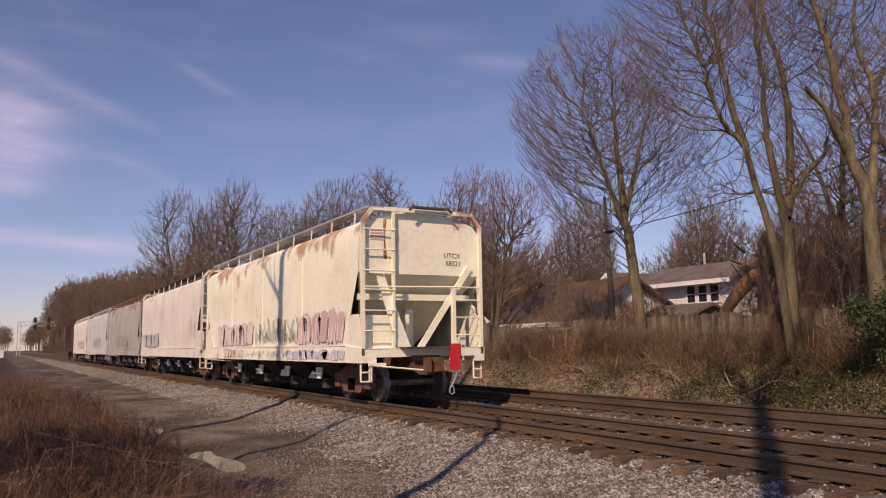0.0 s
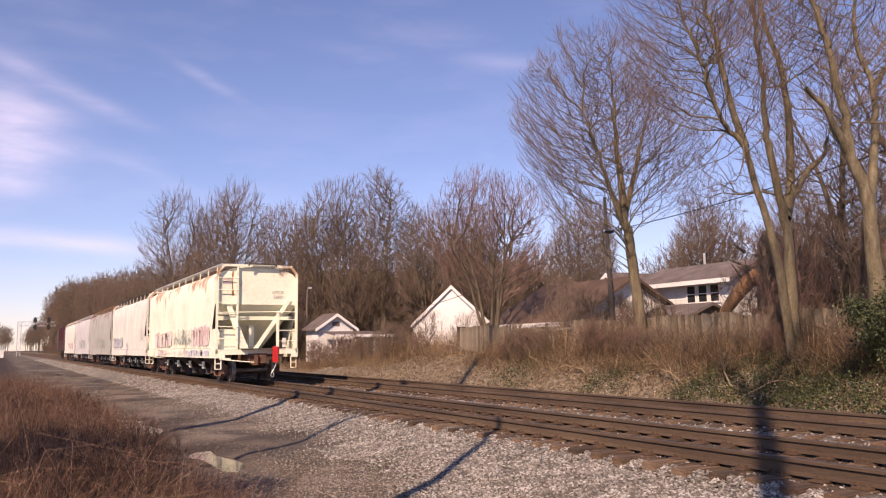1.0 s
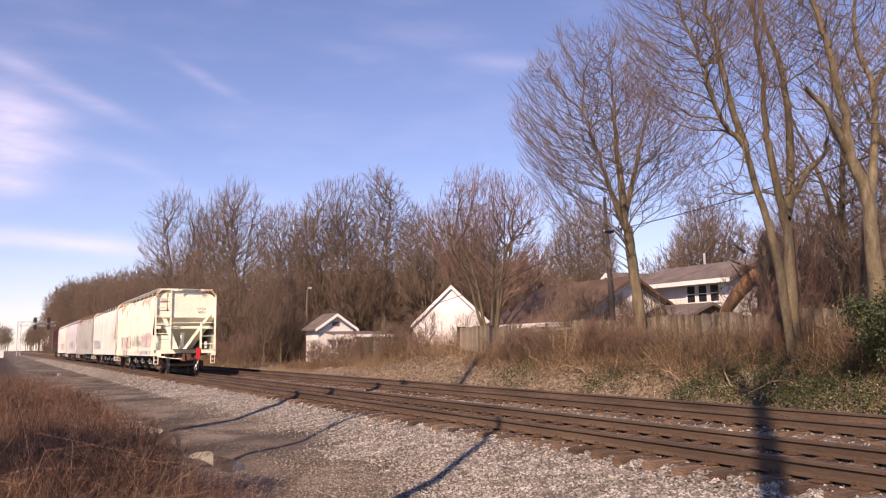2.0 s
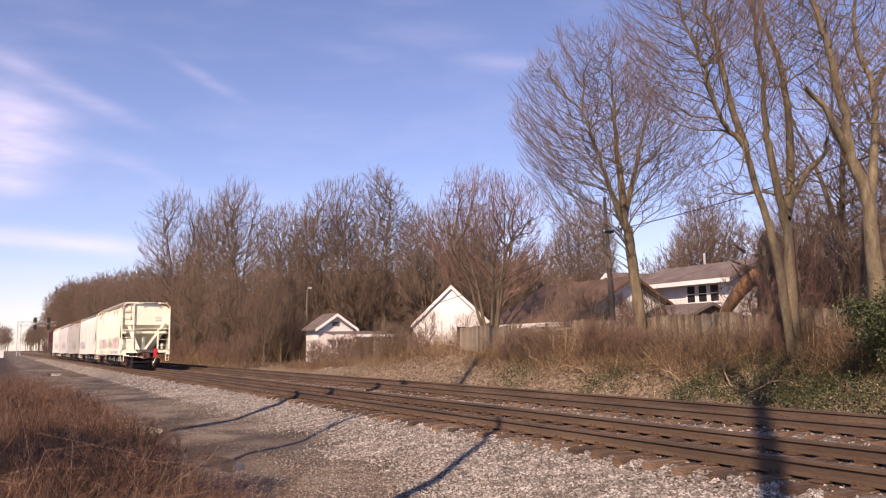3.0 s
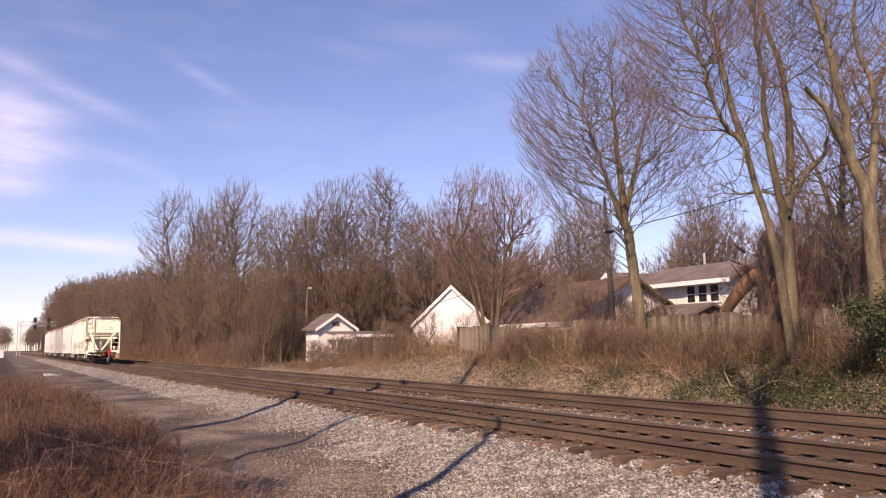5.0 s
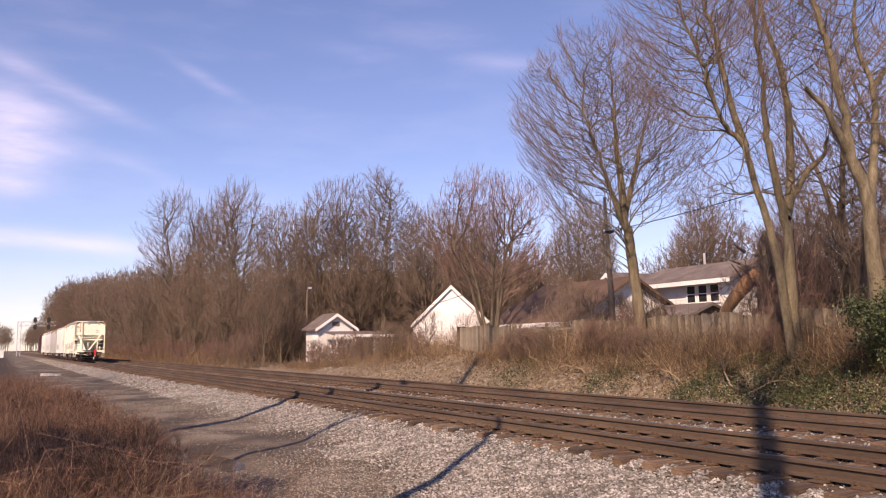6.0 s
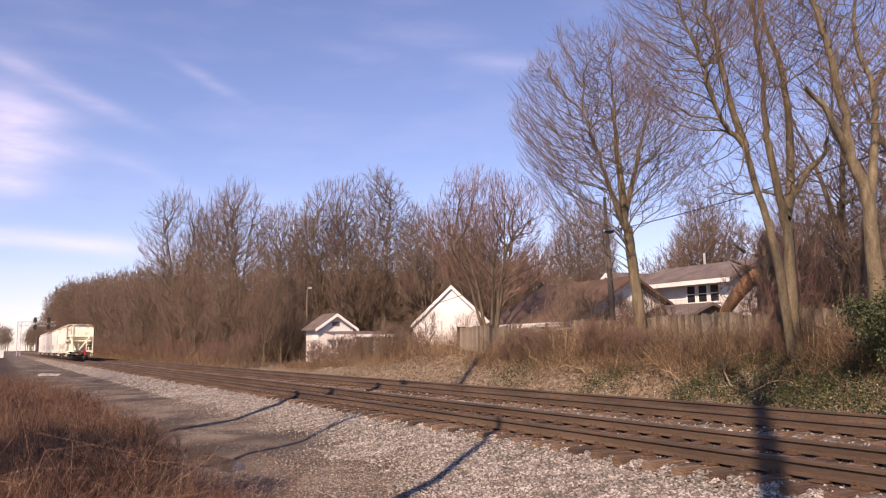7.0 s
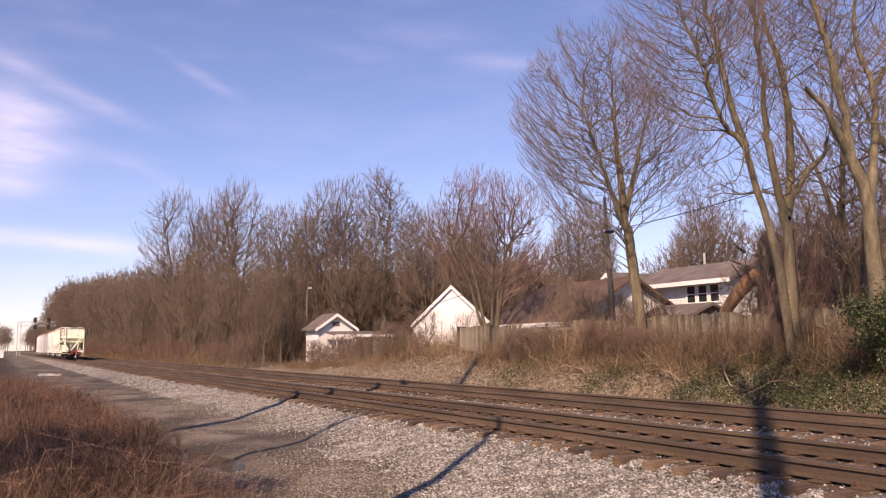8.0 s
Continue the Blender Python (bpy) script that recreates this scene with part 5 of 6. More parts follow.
for y in range(63, 240, 3):
    SPOTS.append((17.6 + wood_rng.uniform(-0.5, 1.6), y + wood_rng.uniform(-2, 2), wood_rng.uniform(0.6, 1.1)))
    if y > 72:
        SPOTS.append((20.0 + wood_rng.uniform(-0.6, 2.5), y + wood_rng.uniform(-2, 2), wood_rng.uniform(1.1, 1.8)))
        SPOTS.append((24.5 + wood_rng.uniform(-1, 4), y + wood_rng.uniform(-2, 2), wood_rng.uniform(1.7, 2.6)))
for i in range(16):
    SPOTS.append((wood_rng.uniform(21.5, 34), wood_rng.uniform(73, 79), wood_rng.uniform(1.1, 1.7)))
for y in range(240, 440, 8):
    SPOTS.append((17.8 + wood_rng.uniform(-0.5, 1.6), y, wood_rng.uniform(1.2, 2.0)))
for i in range(60):
    SPOTS.append((wood_rng.uniform(40, 62), wood_rng.uniform(6, 66), wood_rng.uniform(1.5, 2.6)))
for i in range(44):
    SPOTS.append((wood_rng.uniform(33, 50), wood_rng.uniform(56, 86), wood_rng.uniform(2.2, 3.3)))
for y in range(74, 150, 3):
    SPOTS.append((28 + wood_rng.uniform(-2, 4), y + wood_rng.uniform(-2, 2), wood_rng.uniform(2.6, 3.7)))
    SPOTS.append((22.5 + wood_rng.uniform(-1.5, 2), y + wood_rng.uniform(-2, 2), wood_rng.uniform(1.9, 2.9)))
for i in range(40):
    SPOTS.append((19.6 + wood_rng.uniform(-0.7, 0.6), wood_rng.uniform(8.5, 29), wood_rng.uniform(0.32, 0.6)))
for i in range(14):
    SPOTS.append((19.4 + wood_rng.uniform(-0.7, 0.8), wood_rng.uniform(36, 56), wood_rng.uniform(0.35, 0.6)))
YOUNG = [crowned_tree("young_tree", "young bare tree with a dense brown crown", "tree", stand((34.0, 31.0)[k], (88.0, 105.0)[k]), 310 + k, [([(0, 0, -0.2), (0.05, 0, 0.5), (0, 0.05, 0.9)], 0.05, 0.04)] + fan(stem_rng, 4, 1.5, 0.6, 0.028, 0.05, 0.8), [((0, 0, 2.0), (1.2, 1.2, 1.55), 230)], 0.0055, 6, 0.4, 0.0055, M_BARK, group="young trees", low=0.15, base=-0.9) for k in range(2)]
for i, (x, y, k) in enumerate(SPOTS):
    t = copy_thing(YOUNG[i % 2] if k > 1.75 else SHRUBS[i % 3], stand(x, y, float(wood_rng.uniform(0, 360))))
    t.scale = (k, k, k * float(wood_rng.uniform(0.85, 1.15)))

# trees beside the gravel whose shadows cross the line
bare_tree("tall slim bare trunk beside the gravel track", stand(-1.0, 15.5), 61, height=26.5, trunk_r=0.2, tip=0.75, stems=1, first=0.42, spread=0.6, kids=(7, 4, 3), levels=3, ratio=(0.13, 0.5, 0.5), up=0.3, twig=0.01, wobble=0.012)
bare_tree("slim crooked bare trunk beside the gravel track", stand(-1.04, 4.26), 62, height=10.6, trunk_r=0.24, stems=1, first=0.8, spread=0.6, kids=(3, 3, 3), levels=3, ratio=(0.12, 0.5, 0.5), up=0.3, twig=0.01, wobble=0.02)
bare_tree("slim crooked bare trunk beside the gravel track", stand(-1.6, 9.2), 63, height=9.0, trunk_r=0.2, stems=1, first=0.75, spread=0.7, kids=(4, 3, 3), levels=3, ratio=(0.2, 0.5, 0.5), up=0.3, twig=0.01, wobble=0.03)
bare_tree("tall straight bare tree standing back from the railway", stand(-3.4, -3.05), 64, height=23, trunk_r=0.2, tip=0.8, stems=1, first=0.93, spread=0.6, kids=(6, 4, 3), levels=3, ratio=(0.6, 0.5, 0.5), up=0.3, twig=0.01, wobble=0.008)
for i, (x, y, h) in enumerate(((-7, 42, 13), (-8, 84, 14))):
    bare_tree("bare tree beside the gravel track", stand(x, y), 70 + i, "trees beside the gravel", height=h, trunk_r=0.25, stems=2, fork=3, tilt=0.2, first=0.15, spread=0.6, kids=(12, 8, 6), levels=3, ratio=(0.3, 0.5, 0.5), up=0.3, twig=0.02)




# ---- brush and weeds ----
def thicket(name, label, category, spots, rng, mat, height, width, splay, n_per, clump=0.16, straight=False, bend=0.09):
    """Clumps of thin stalks round many spots (k, 2)."""
    k = len(spots)
    base = np.repeat(spots, n_per, axis=0) + rng.normal(0, clump, (k * n_per, 2))
    h = np.repeat(height(spots[:, 0], spots[:, 1], rng), n_per) * rng.uniform(0.4, 1.1, k * n_per)
    z = ground_z(base[:, 0], base[:, 1]) - 0.03
    lean = np.clip(rng.normal(0, splay, (k * n_per, 2)), -1.4 * splay, 1.4 * splay) * h[:, None]
    b = np.column_stack([base, z])
    t = np.column_stack([base + lean, z + h])
    w = width * rng.uniform(0.6, 1.3, k * n_per)
    v, f = sticks(b, t, w) if straight else strips(b, t, w, h * bend, rng)
    return tagged(new(name, mesh_from(name, v, f, mat)), label, category, kind="stuff")


def scatter(rng, count, x0, x1, y0, y1, keep):
    x, y = rng.uniform(x0, x1, count), y0 + (y1 - y0) * rng.uniform(0, 1, count) ** 1.4
    ok = rng.uniform(0, 1, count) < keep(x, y)
    return np.column_stack([x[ok], y[ok]])


rng = np.random.default_rng(31)
edge = lambda y: 2.0 - 0.012 * np.abs(y - 9) - 0.02 * np.clip(y - 20, 0, 30) + 0.25 * np.sin(y * 1.9)
spots = scatter(rng, 2000, -0.9, 2.6, 6.2, 40, lambda x, y: np.where(x < edge(y), 1.0, 0.0))
tall = lambda x, y, r: 0.95 * np.clip((2.9 - x) / 1.8, 0.3, 1) * r.uniform(0.6, 1.15, len(x))
thicket("dry_weeds", "tangle of tall dry red-brown weeds beside the gravel", "weeds", spots, rng, M_WEED, tall, 0.0024, 0.8, 22, 0.3, bend=0.36)
spots = scatter(rng, 900, -1.5, 2.5, 6.2, 30, lambda x, y: np.where(x < edge(y) - 0.2, 1.0, 0.0))
thicket("straw_stalks", "pale straw-coloured dead stalks among the weeds", "weeds", spots, rng, M_STRAW, lambda x, y, r: tall(x, y, r) * 1.2, 0.0024, 0.3, 3, bend=0.1)
weed_rng = np.random.default_rng(88)
WEED = [crowned_tree("weed_clump", "twiggy clump of dead red-brown weeds", "weeds", stand((1.2, 0.6)[k], (9.4, 8.6)[k]), 400 + k, fan(stem_rng, 6, 0.5, 0.3, 0.006, 0.08), [((0, 0, 0.52), (0.46, 0.46, 0.42), 190)], 0.0016, 9, 0.15, 0.0014, M_WEED, M_WEED, group="dead weed clumps", low=0.1, base=-0.9, wander=0.01) for k in range(2)]
for i in range(285):
    y = 7.2 + 20 * float(weed_rng.uniform(0, 1)) ** 1.7
    x = min(float(edge(y)) - 0.45, 1.0 + 0.5 * (y - 8.6)) - 3.0 * float(weed_rng.uniform(0, 1)) ** 1.2
    if x > -0.05 * y:
        t = copy_thing(WEED[i % 2], stand(x, y, float(weed_rng.uniform(0, 360))))
        k = float(weed_rng.uniform(0.7, 1.2))
        t.scale = (k * 1.15, k * 1.15, k)
# bank
spots = scatter(rng, 3000, 17.6, 20.3, 9, 60, lambda x, y: np.where(x > 18.5, 0.95, 0.16) * (0.3 + 0.7 * np.sin(y * 0.8 + x * 1.7) ** 2))
def bank_height(x, y, r):
    open_fence = 1 - 0.75 * smooth_step(29.5, 31.5, y) * (1 - smooth_step(36, 40, y))
    return np.clip((x - 16.9) / 2.4, 0.2, 1.0) * r.uniform(0.4, 1.5, len(x)) * (0.65 + 0.6 * np.sin(y * 0.55 + 1) ** 2) * open_fence * (1 - 0.55 * smooth_step(38, 46, y))
thicket("bank_brush", "dry tan brush and saplings covering the bank", "brush", spots, rng, M_BRUSH, bank_height, 0.0058, 0.8, 20, 0.35, bend=0.28)
spots = scatter(rng, 130, 19.0, 21.5, 9, 50, lambda x, y: 1.0 + 0 * x)
thicket("saplings", "thin bare saplings on the bank", "saplings", spots, rng, M_STRAW, lambda x, y, r: r.uniform(1.2, 2.6, len(x)), 0.009, 0.16, 3, 0.3)
spots = scatter(rng, 1500, 20.9, 27, 10, 60, lambda x, y: np.where((np.abs(x - 1.08 * y) > 1.7) & ((y < 30) | (y > 38) | (x > 24)), 0.5, 0.04))
thicket("yard_brush", "brown leafless shrubs behind the fence", "brush", spots, rng, M_BRUSH, lambda x, y, r: r.uniform(0.7, 1.9, len(x)), 0.007, 0.6, 20, 0.6, bend=0.2)
spots = scatter(rng, 5200, 15.8, 40, 46, 320, lambda x, y: np.where((x > 16.8 + 0.8 * np.sin(y * 0.3)) & ((y > 62) | (x > 34)) & ~((y < 84) & (x > 19) & (x < 33)), 0.9, 0))
thicket("woodland_brush", "dense brown brush along the edge of the woods", "brush", spots, rng, M_BRUSH, lambda x, y, r: r.uniform(0.8, 3.2, len(x)) * np.clip((x - 14) / 6, 0.25, 1), 0.011, 0.6, 20, 1.1, bend=0.2)
spots = scatter(rng, 2200, 22.5, 62, 12, 75, lambda x, y: np.where(x > 38, 0.95, 0.05))
thicket("garden_brush", "brown leafless thicket behind the houses", "brush", spots, rng, M_TWIG, lambda x, y, r: r.uniform(1.5, 4.0, len(x)) * np.clip((x - 20) / 22, 0.2, 1), 0.012, 0.5, 22, 0.9, True)


def leaves(name, label, category, spots, rng, mat, size, height):
    """Small folded leaves scattered over spots (k, 2)."""
    k = len(spots)
    c = np.column_stack([spots, ground_z(spots[:, 0], spots[:, 1]) + height(spots, rng)])
    return leaf_mesh(name, label, category, c, rng, mat, size)


def leaf_mesh(name, label, category, c, rng, mat, size):
    k = len(c)
    a = rng.normal(0, 1, (k, 3))
    a /= np.linalg.norm(a, axis=1, keepdims=True)
    b = np.cross(a, rng.normal(0, 1, (k, 3)))
    b /= np.linalg.norm(b, axis=1, keepdims=True)
    n = np.cross(a, b)
    s = (size * rng.uniform(0.6, 1.3, k))[:, None]
    v = np.stack([c - a * s, c + b * s * 0.6 + n * s * 0.25, c + a * s, c - b * s * 0.6 + n * s * 0.25], axis=1).reshape(-1, 3)
    i = np.arange(k)[:, None] * 4
    f = np.concatenate([i + np.array([[0, 1, 2]]), i + np.array([[0, 2, 3]])])
    return tagged(new(name, mesh_from(name, v, f, mat)), label, category, kind="stuff")


def ivy_patch(x, y):
    along = np.clip(1 - smooth_step(16.8, 18.2, y) + np.exp(-((y - 20.8) / 1.0) ** 2) + 0.7 * np.exp(-((y - 26.5) / 1.2) ** 2), 0, 1)
    patchy = 0.6 + 0.4 * np.sin(y * 2.3 + x * 1.7) * np.sin(y * 0.9 + x * 3.1)
    return along * patchy * (1 - smooth_step(18.9, 19.7, x)) * smooth_step(16.9, 17.5, x + 0.2 * np.sin(y * 3))


spots = scatter(rng, 85000, 17.0, 19.6, 9, 30, lambda x, y: ivy_patch(x, y) * np.where(y < 20, 1, 0.6))
leaves("ivy", "low green ivy and brambles on the bank", "ivy", spots, rng, M_IVY, 0.034, lambda s, r: r.uniform(0.0, 0.5, len(s)) ** 1.4)
spots = scatter(rng, 12000, 16.6, 20.4, 9, 45, lambda x, y: 0.8 + 0 * x)
leaves("dead_leaves", "brown dead leaves lying on the bank", "leaves", spots, rng, M_DEADLEAF, 0.05, lambda s, r: r.uniform(0.0, 0.06, len(s)))
spots = scatter(rng, 9000, -1.2, 2.4, 6.2, 14, lambda x, y: np.where(x < edge(y) + 0.2, 1.0, 0.0))
leaves("dead_leaves", "brown dead leaves among the weeds", "leaves", spots, rng, M_DEADLEAF, 0.03, lambda s, r: r.uniform(0.0, 0.12, len(s)))


# fallen limbs on the bank
def fallen_branch(x, y, heading, length, seed):
    r = np.random.default_rng(seed)
    c, q = math.cos(radians(heading)), math.sin(radians(heading))
    n = 7
    t = np.linspace(0, 1, n)
    bx, by = x + c * length * t + r.normal(0, 0.05, n), y + q * length * t + r.normal(0, 0.05, n)
    main = np.column_stack([bx, by, ground_z(bx, by) + 0.05 + 0.35 * np.sin(t * 2.6) + r.normal(0, 0.03, n)])
    limb = thing("fallen_branch", "pale dead branch lying on the weedy bank", "branch", group="fallen branches")
    v, f = tubes(main[None], np.linspace(0.035, 0.012, n)[None], 6)
    under(new("limb", mesh_from("limb", v, f, M_STRAW, True)), limb)
    for k in (2, 3, 4, 5):
        tip = main[k] + np.array([r.normal(0, 0.3), r.normal(0, 0.3), r.uniform(0.2, 0.6)])
        line = np.stack([main[k], (main[k] + tip) / 2 + r.normal(0, 0.04, 3), tip])
        v, f = tubes(line[None], np.array([[0.014, 0.01, 0.004]]), 5)
        under(new("side_limb", mesh_from("side_limb", v, f, M_STRAW, True)), limb)


for b in ((18.0, 17.6, 80, 2.2, 1), (18.4, 19.4, 250, 1.8, 2), (17.9, 15.6, 60, 1.6, 3), (18.3, 22.5, 100, 2.0, 4), (18.2, 13.4, 110, 1.7, 5), (18.6, 26.0, 70, 1.8, 6)):
    fallen_branch(*b)


# ---- far woods closing the view ----
def far_ridge():
    rng = np.random.default_rng(9)
    def wall(x0, y0, x1, y1, h0, h1, n):
        t = np.linspace(0, 1, n)
        x, y = x0 + (x1 - x0) * t, y0 + (y1 - y0) * t
        h = h0 + (h1 - h0) * t
        h = h * (1 + 0.1 * np.sin(t * n * 0.31) + 0.07 * np.sin(t * n * 0.83 + 1) + rng.normal(0, 0.025, n))
        d = np.array([y1 - y0, x0 - x1]) / math.hypot(x1 - x0, y1 - y0)
        rows = []
        for k, (f, depth) in enumerate(((0, 0.0), (0.45, 1.0), (0.8, 2.5), (1.0, 5.0), (0.0, 14.0))):
            rows.append(np.column_stack([x + d[0] * depth, y + d[1] * depth, -0.5 + h * f]))
        v = np.concatenate(rows)
        i = np.arange(5 * n).reshape(5, n)
        return v, np.stack([i[:-1, :-1], i[:-1, 1:], i[1:, 1:], i[1:, :-1]], axis=-1).reshape(-1, 4)
    v, f = joined([wall(66, -10, 66, 70, 6, 6, 160), wall(66, 70, 48, 150, 6, 9, 160), wall(48, 150, 40, 900, 9, 22, 500)])
    tagged(new("far_woods", mesh_from("far_woods", v, f, M_FARWOOD)), "hazy brown mass of far leafless woods", "woods", kind="stuff")


far_ridge()


# ---- fence ----
def board_fence():
    fence = thing("board_fence", "weathered grey wooden board fence along the bank", "fence")
    rng = np.random.default_rng(12)
    x, y = 20.45, 8.6
    bm = bm_new()
    prism(bm, [(-0.068, 0), (0.068, 0), (0.068, 1.33), (0.03, 1.37), (-0.03, 1.37), (-0.068, 1.33)], "x", -0.011, 0.011)
    me = bpy.data.meshes.new("board")
    bm.to_mesh(me)
    bm.free()
    me.materials.append(M_FENCE)
    while y < 35.2:
        if 26.0 < y < 30.4:
            y = 30.4
        b = new("board", me)
        b.parent, b.matrix_basis = fence, pose(x + rng.normal(0, 0.004), y, gz(x, y) - 0.06 + rng.normal(0, 0.025), rng.normal(0, 0.62), 0, 0)
        y += 0.147
    for k in range(12):
        y = 8.7 + k * 2.4
        bm = bm_new()
        box(bm, x + 0.06, x + 0.15, y - 0.045, y + 0.045, gz(x, y) - 0.3, gz(x, y) + 1.3)
        part("fence_post", bm, M_FENCE, fence)
        if k < 11:
            for h in (0.25, 1.0):
                bm = bm_new()
                beam(bm, (x + 0.035, y, gz(x, y) + h), (x + 0.035, y + 2.4, gz(x, y + 2.4) + h), 0.035, 0.085)
                part("fence_rail", bm, M_FENCE, fence)


board_fence()


# ---- houses ----
def window(parent, x, y0, y1, z0, z1, face=-1):
    """A framed sash in a wall that faces along x."""
    bm = bm_new()
    t = 0.09
    for a, b, c, d in ((y0 - t, y1 + t, z1, z1 + t), (y0 - t, y1 + t, z0 - t, z0), (y0 - t, y0, z0, z1), (y1, y1 + t, z0, z1)):
        box(bm, x + face * 0.06, x - face * 0.02, a, b, c, d)
    zm = (z0 + z1) / 2
    box(bm, x + face * 0.04, x - face * 0.02, y0, y1, zm - 0.025, zm + 0.025)
    w = part("window", bm, M_SIDING, parent)
    bm = bm_new()
    box(bm, x + face * 0.012, x - face * 0.01, y0, y1, z0, z1)
    part("pane", bm, M_GLASS, w, "dark window glass")
    return w


def clad(bm, x, y0, y1, z0, z1, face=-1, step=0.16, top=None):
    """Lapped boards on a wall along y; top(z) narrows the run under a gable."""
    z = z0
    while z < z1 - 0.01:
        zz = min(z + step, z1)
        a, b = (y0, y1) if top is None else top((z + zz) / 2)
        if b - a > 0.1:
            prism(bm, [(x, z), (x + face * 0.028, z), (x + face * 0.008, zz), (x, zz)], "y", a, b)
        z = zz


def gable_house(label, x0, x1, y0, y1, floor_z, eave, ridge, siding, roof, overhang=0.45, ridge_along="x", windows=(), vent=False, at=None):
    """House with a gable roof; its west wall (x0) faces the railway."""
    house = thing("house", label, "house", at)
    bm, boards = bm_new(), bm_new()
    t = 0.2
    if ridge_along == "x":
        ym = (y0 + y1) / 2
        out = [(y0, floor_z), (y1, floor_z), (y1, eave), (ym, ridge), (y0, eave)]
        prism(bm, out, "x", x0, x1)
        slope = (ridge - eave) / (ym - y0)
        def span(z):
            k = max(0.0, (z - eave) / slope)
            return y0 + k, y1 - k
        clad(boards, x0, y0, y1, floor_z, ridge, top=span)
    else:
        xm = (x0 + x1) / 2
        out = [(x0, floor_z), (x1, floor_z), (x1, eave), (xm, ridge), (x0, eave)]
        prism(bm, out, "y", y0, y1)
        clad(boards, x0, y0, y1, floor_z, eave)
    wall = part("wall", bm, siding, house)
    tagged(part("siding", boards, siding, wall), kind="stuff")
    th = 0.14
    for s in (-1, 1):
        bm = bm_new()
        if ridge_along == "x":
            run = (y1 - y0) / 2
            sl = (ridge - eave) / run
            e = ((y0 if s < 0 else y1) + s * overhang, eave - sl * overhang + 0.02)
            prism(bm, [(ym, ridge + 0.02), e, (e[0], e[1] + th), (ym, ridge + th + 0.05)], "x", x0 - overhang, x1 + overhang)
        else:
            run = (x1 - x0) / 2
            sl = (ridge - eave) / run
            e = ((x0 if s < 0 else x1) + s * overhang, eave - sl * overhang + 0.02)
            prism(bm, [(xm, ridge + 0.02), e, (e[0], e[1] + th), (xm, ridge + th + 0.05)], "y", y0 - overhang, y1 + overhang)
        part("roof", bm, roof, house)
        bm = bm_new()
        if ridge_along == "x":
            prism(bm, [(ym, ridge - 0.14), (e[0], e[1] - 0.14), (e[0], e[1] + th - 0.01), (ym, ridge + th)], "x", x0 - overhang - 0.04, x0 - overhang)
            part("barge_board", bm, M_SIDING, house, "white barge board")
        elif s < 0:
            box(bm, e[0] - 0.05, e[0], y0 - overhang, y1 + overhang, e[1] - 0.1, e[1] + th)
            part("gutter", bm, M_SIDING, house, "white gutter")
            for k in range(int((y1 - y0) / 0.9)):
                bm = bm_new()
                yy = y0 + 0.4 + k * 0.9
                beam(bm, (x0, yy, eave - 0.1), (e[0] + 0.05, yy, e[1] - 0.03), 0.08, 0.12)
                part("rafter_tail", bm, M_SIDING, house)
    for w in windows:
        window(house, x0 - 0.03, *w)
    if vent:
        bm = bm_new()
        box(bm, x0 - 0.06, x0 - 0.02, (y0 + y1) / 2 - 0.35, (y0 + y1) / 2 + 0.35, ridge - 1.0, ridge - 0.6)
        part("gable_vent", bm, M_SHINGLE, house)
    return house


gable_house("white house with a tall gable and brown shingle roof", 0, 5.5, -2.9, 2.9, 0.2, 2.8, 5.6, M_SIDING, M_BROWNROOF, 0.16, windows=((-1.2, -0.4, 1.5, 2.6),), at=pose(29.5, 52, 0, 0, 0, 62))
gable_house("low white house with a long rust-brown roof", 26, 34, 33.0, 40.5, 0.6, 2.5, 4.7, M_SIDING, M_BROWNROOF, 0.5, ridge_along="y", windows=((35.0, 35.8, 1.4, 2.2),))
bungalow = gable_house("white bungalow with wide eaves and a triple window", 34, 38.2, 29.7, 36.2, 0.9, 4.72, 5.6, M_SIDING, M_SHINGLE, 0.6, ridge_along="y", windows=((30.35, 30.95, 3.45, 4.35), (31.2, 31.8, 3.45, 4.35), (32.05, 32.65, 3.45, 4.35)))
gable_house("small gabled wing with tan siding beside the bungalow", 33.4, 37, 36.9, 40.1, 0.9, 4.3, 5.5, M_TAN, M_SHINGLE, 0.35)
gable_house("grey-roofed porch in front of the bungalow", 30.5, 33.9, 29.5, 36.6, 0.9, 2.5, 3.1, M_SHINGLE, M_SHINGLE, 0.3, ridge_along="y")
gable_house("small white shed with a low gable roof", 0, 3.2, -1.7, 1.7, -0.1, 2.95, 4.1, M_SIDING, M_SHINGLE, 0.38, vent=True, at=pose(26.5, 68, 0, 0, 0, 90))


def roof_pipe():
    bm = bm_new()
    rod(bm, (36.5, 33.6, 5.3), (36.5, 33.6, 6.5), 0.07, 8)
    rod(bm, (36.5, 33.6, 5.2), (36.5, 33.6, 5.5), 0.2, 8, 0.09)
    part("roof_pipe", bm, M_GALV, bungalow)


roof_pipe()


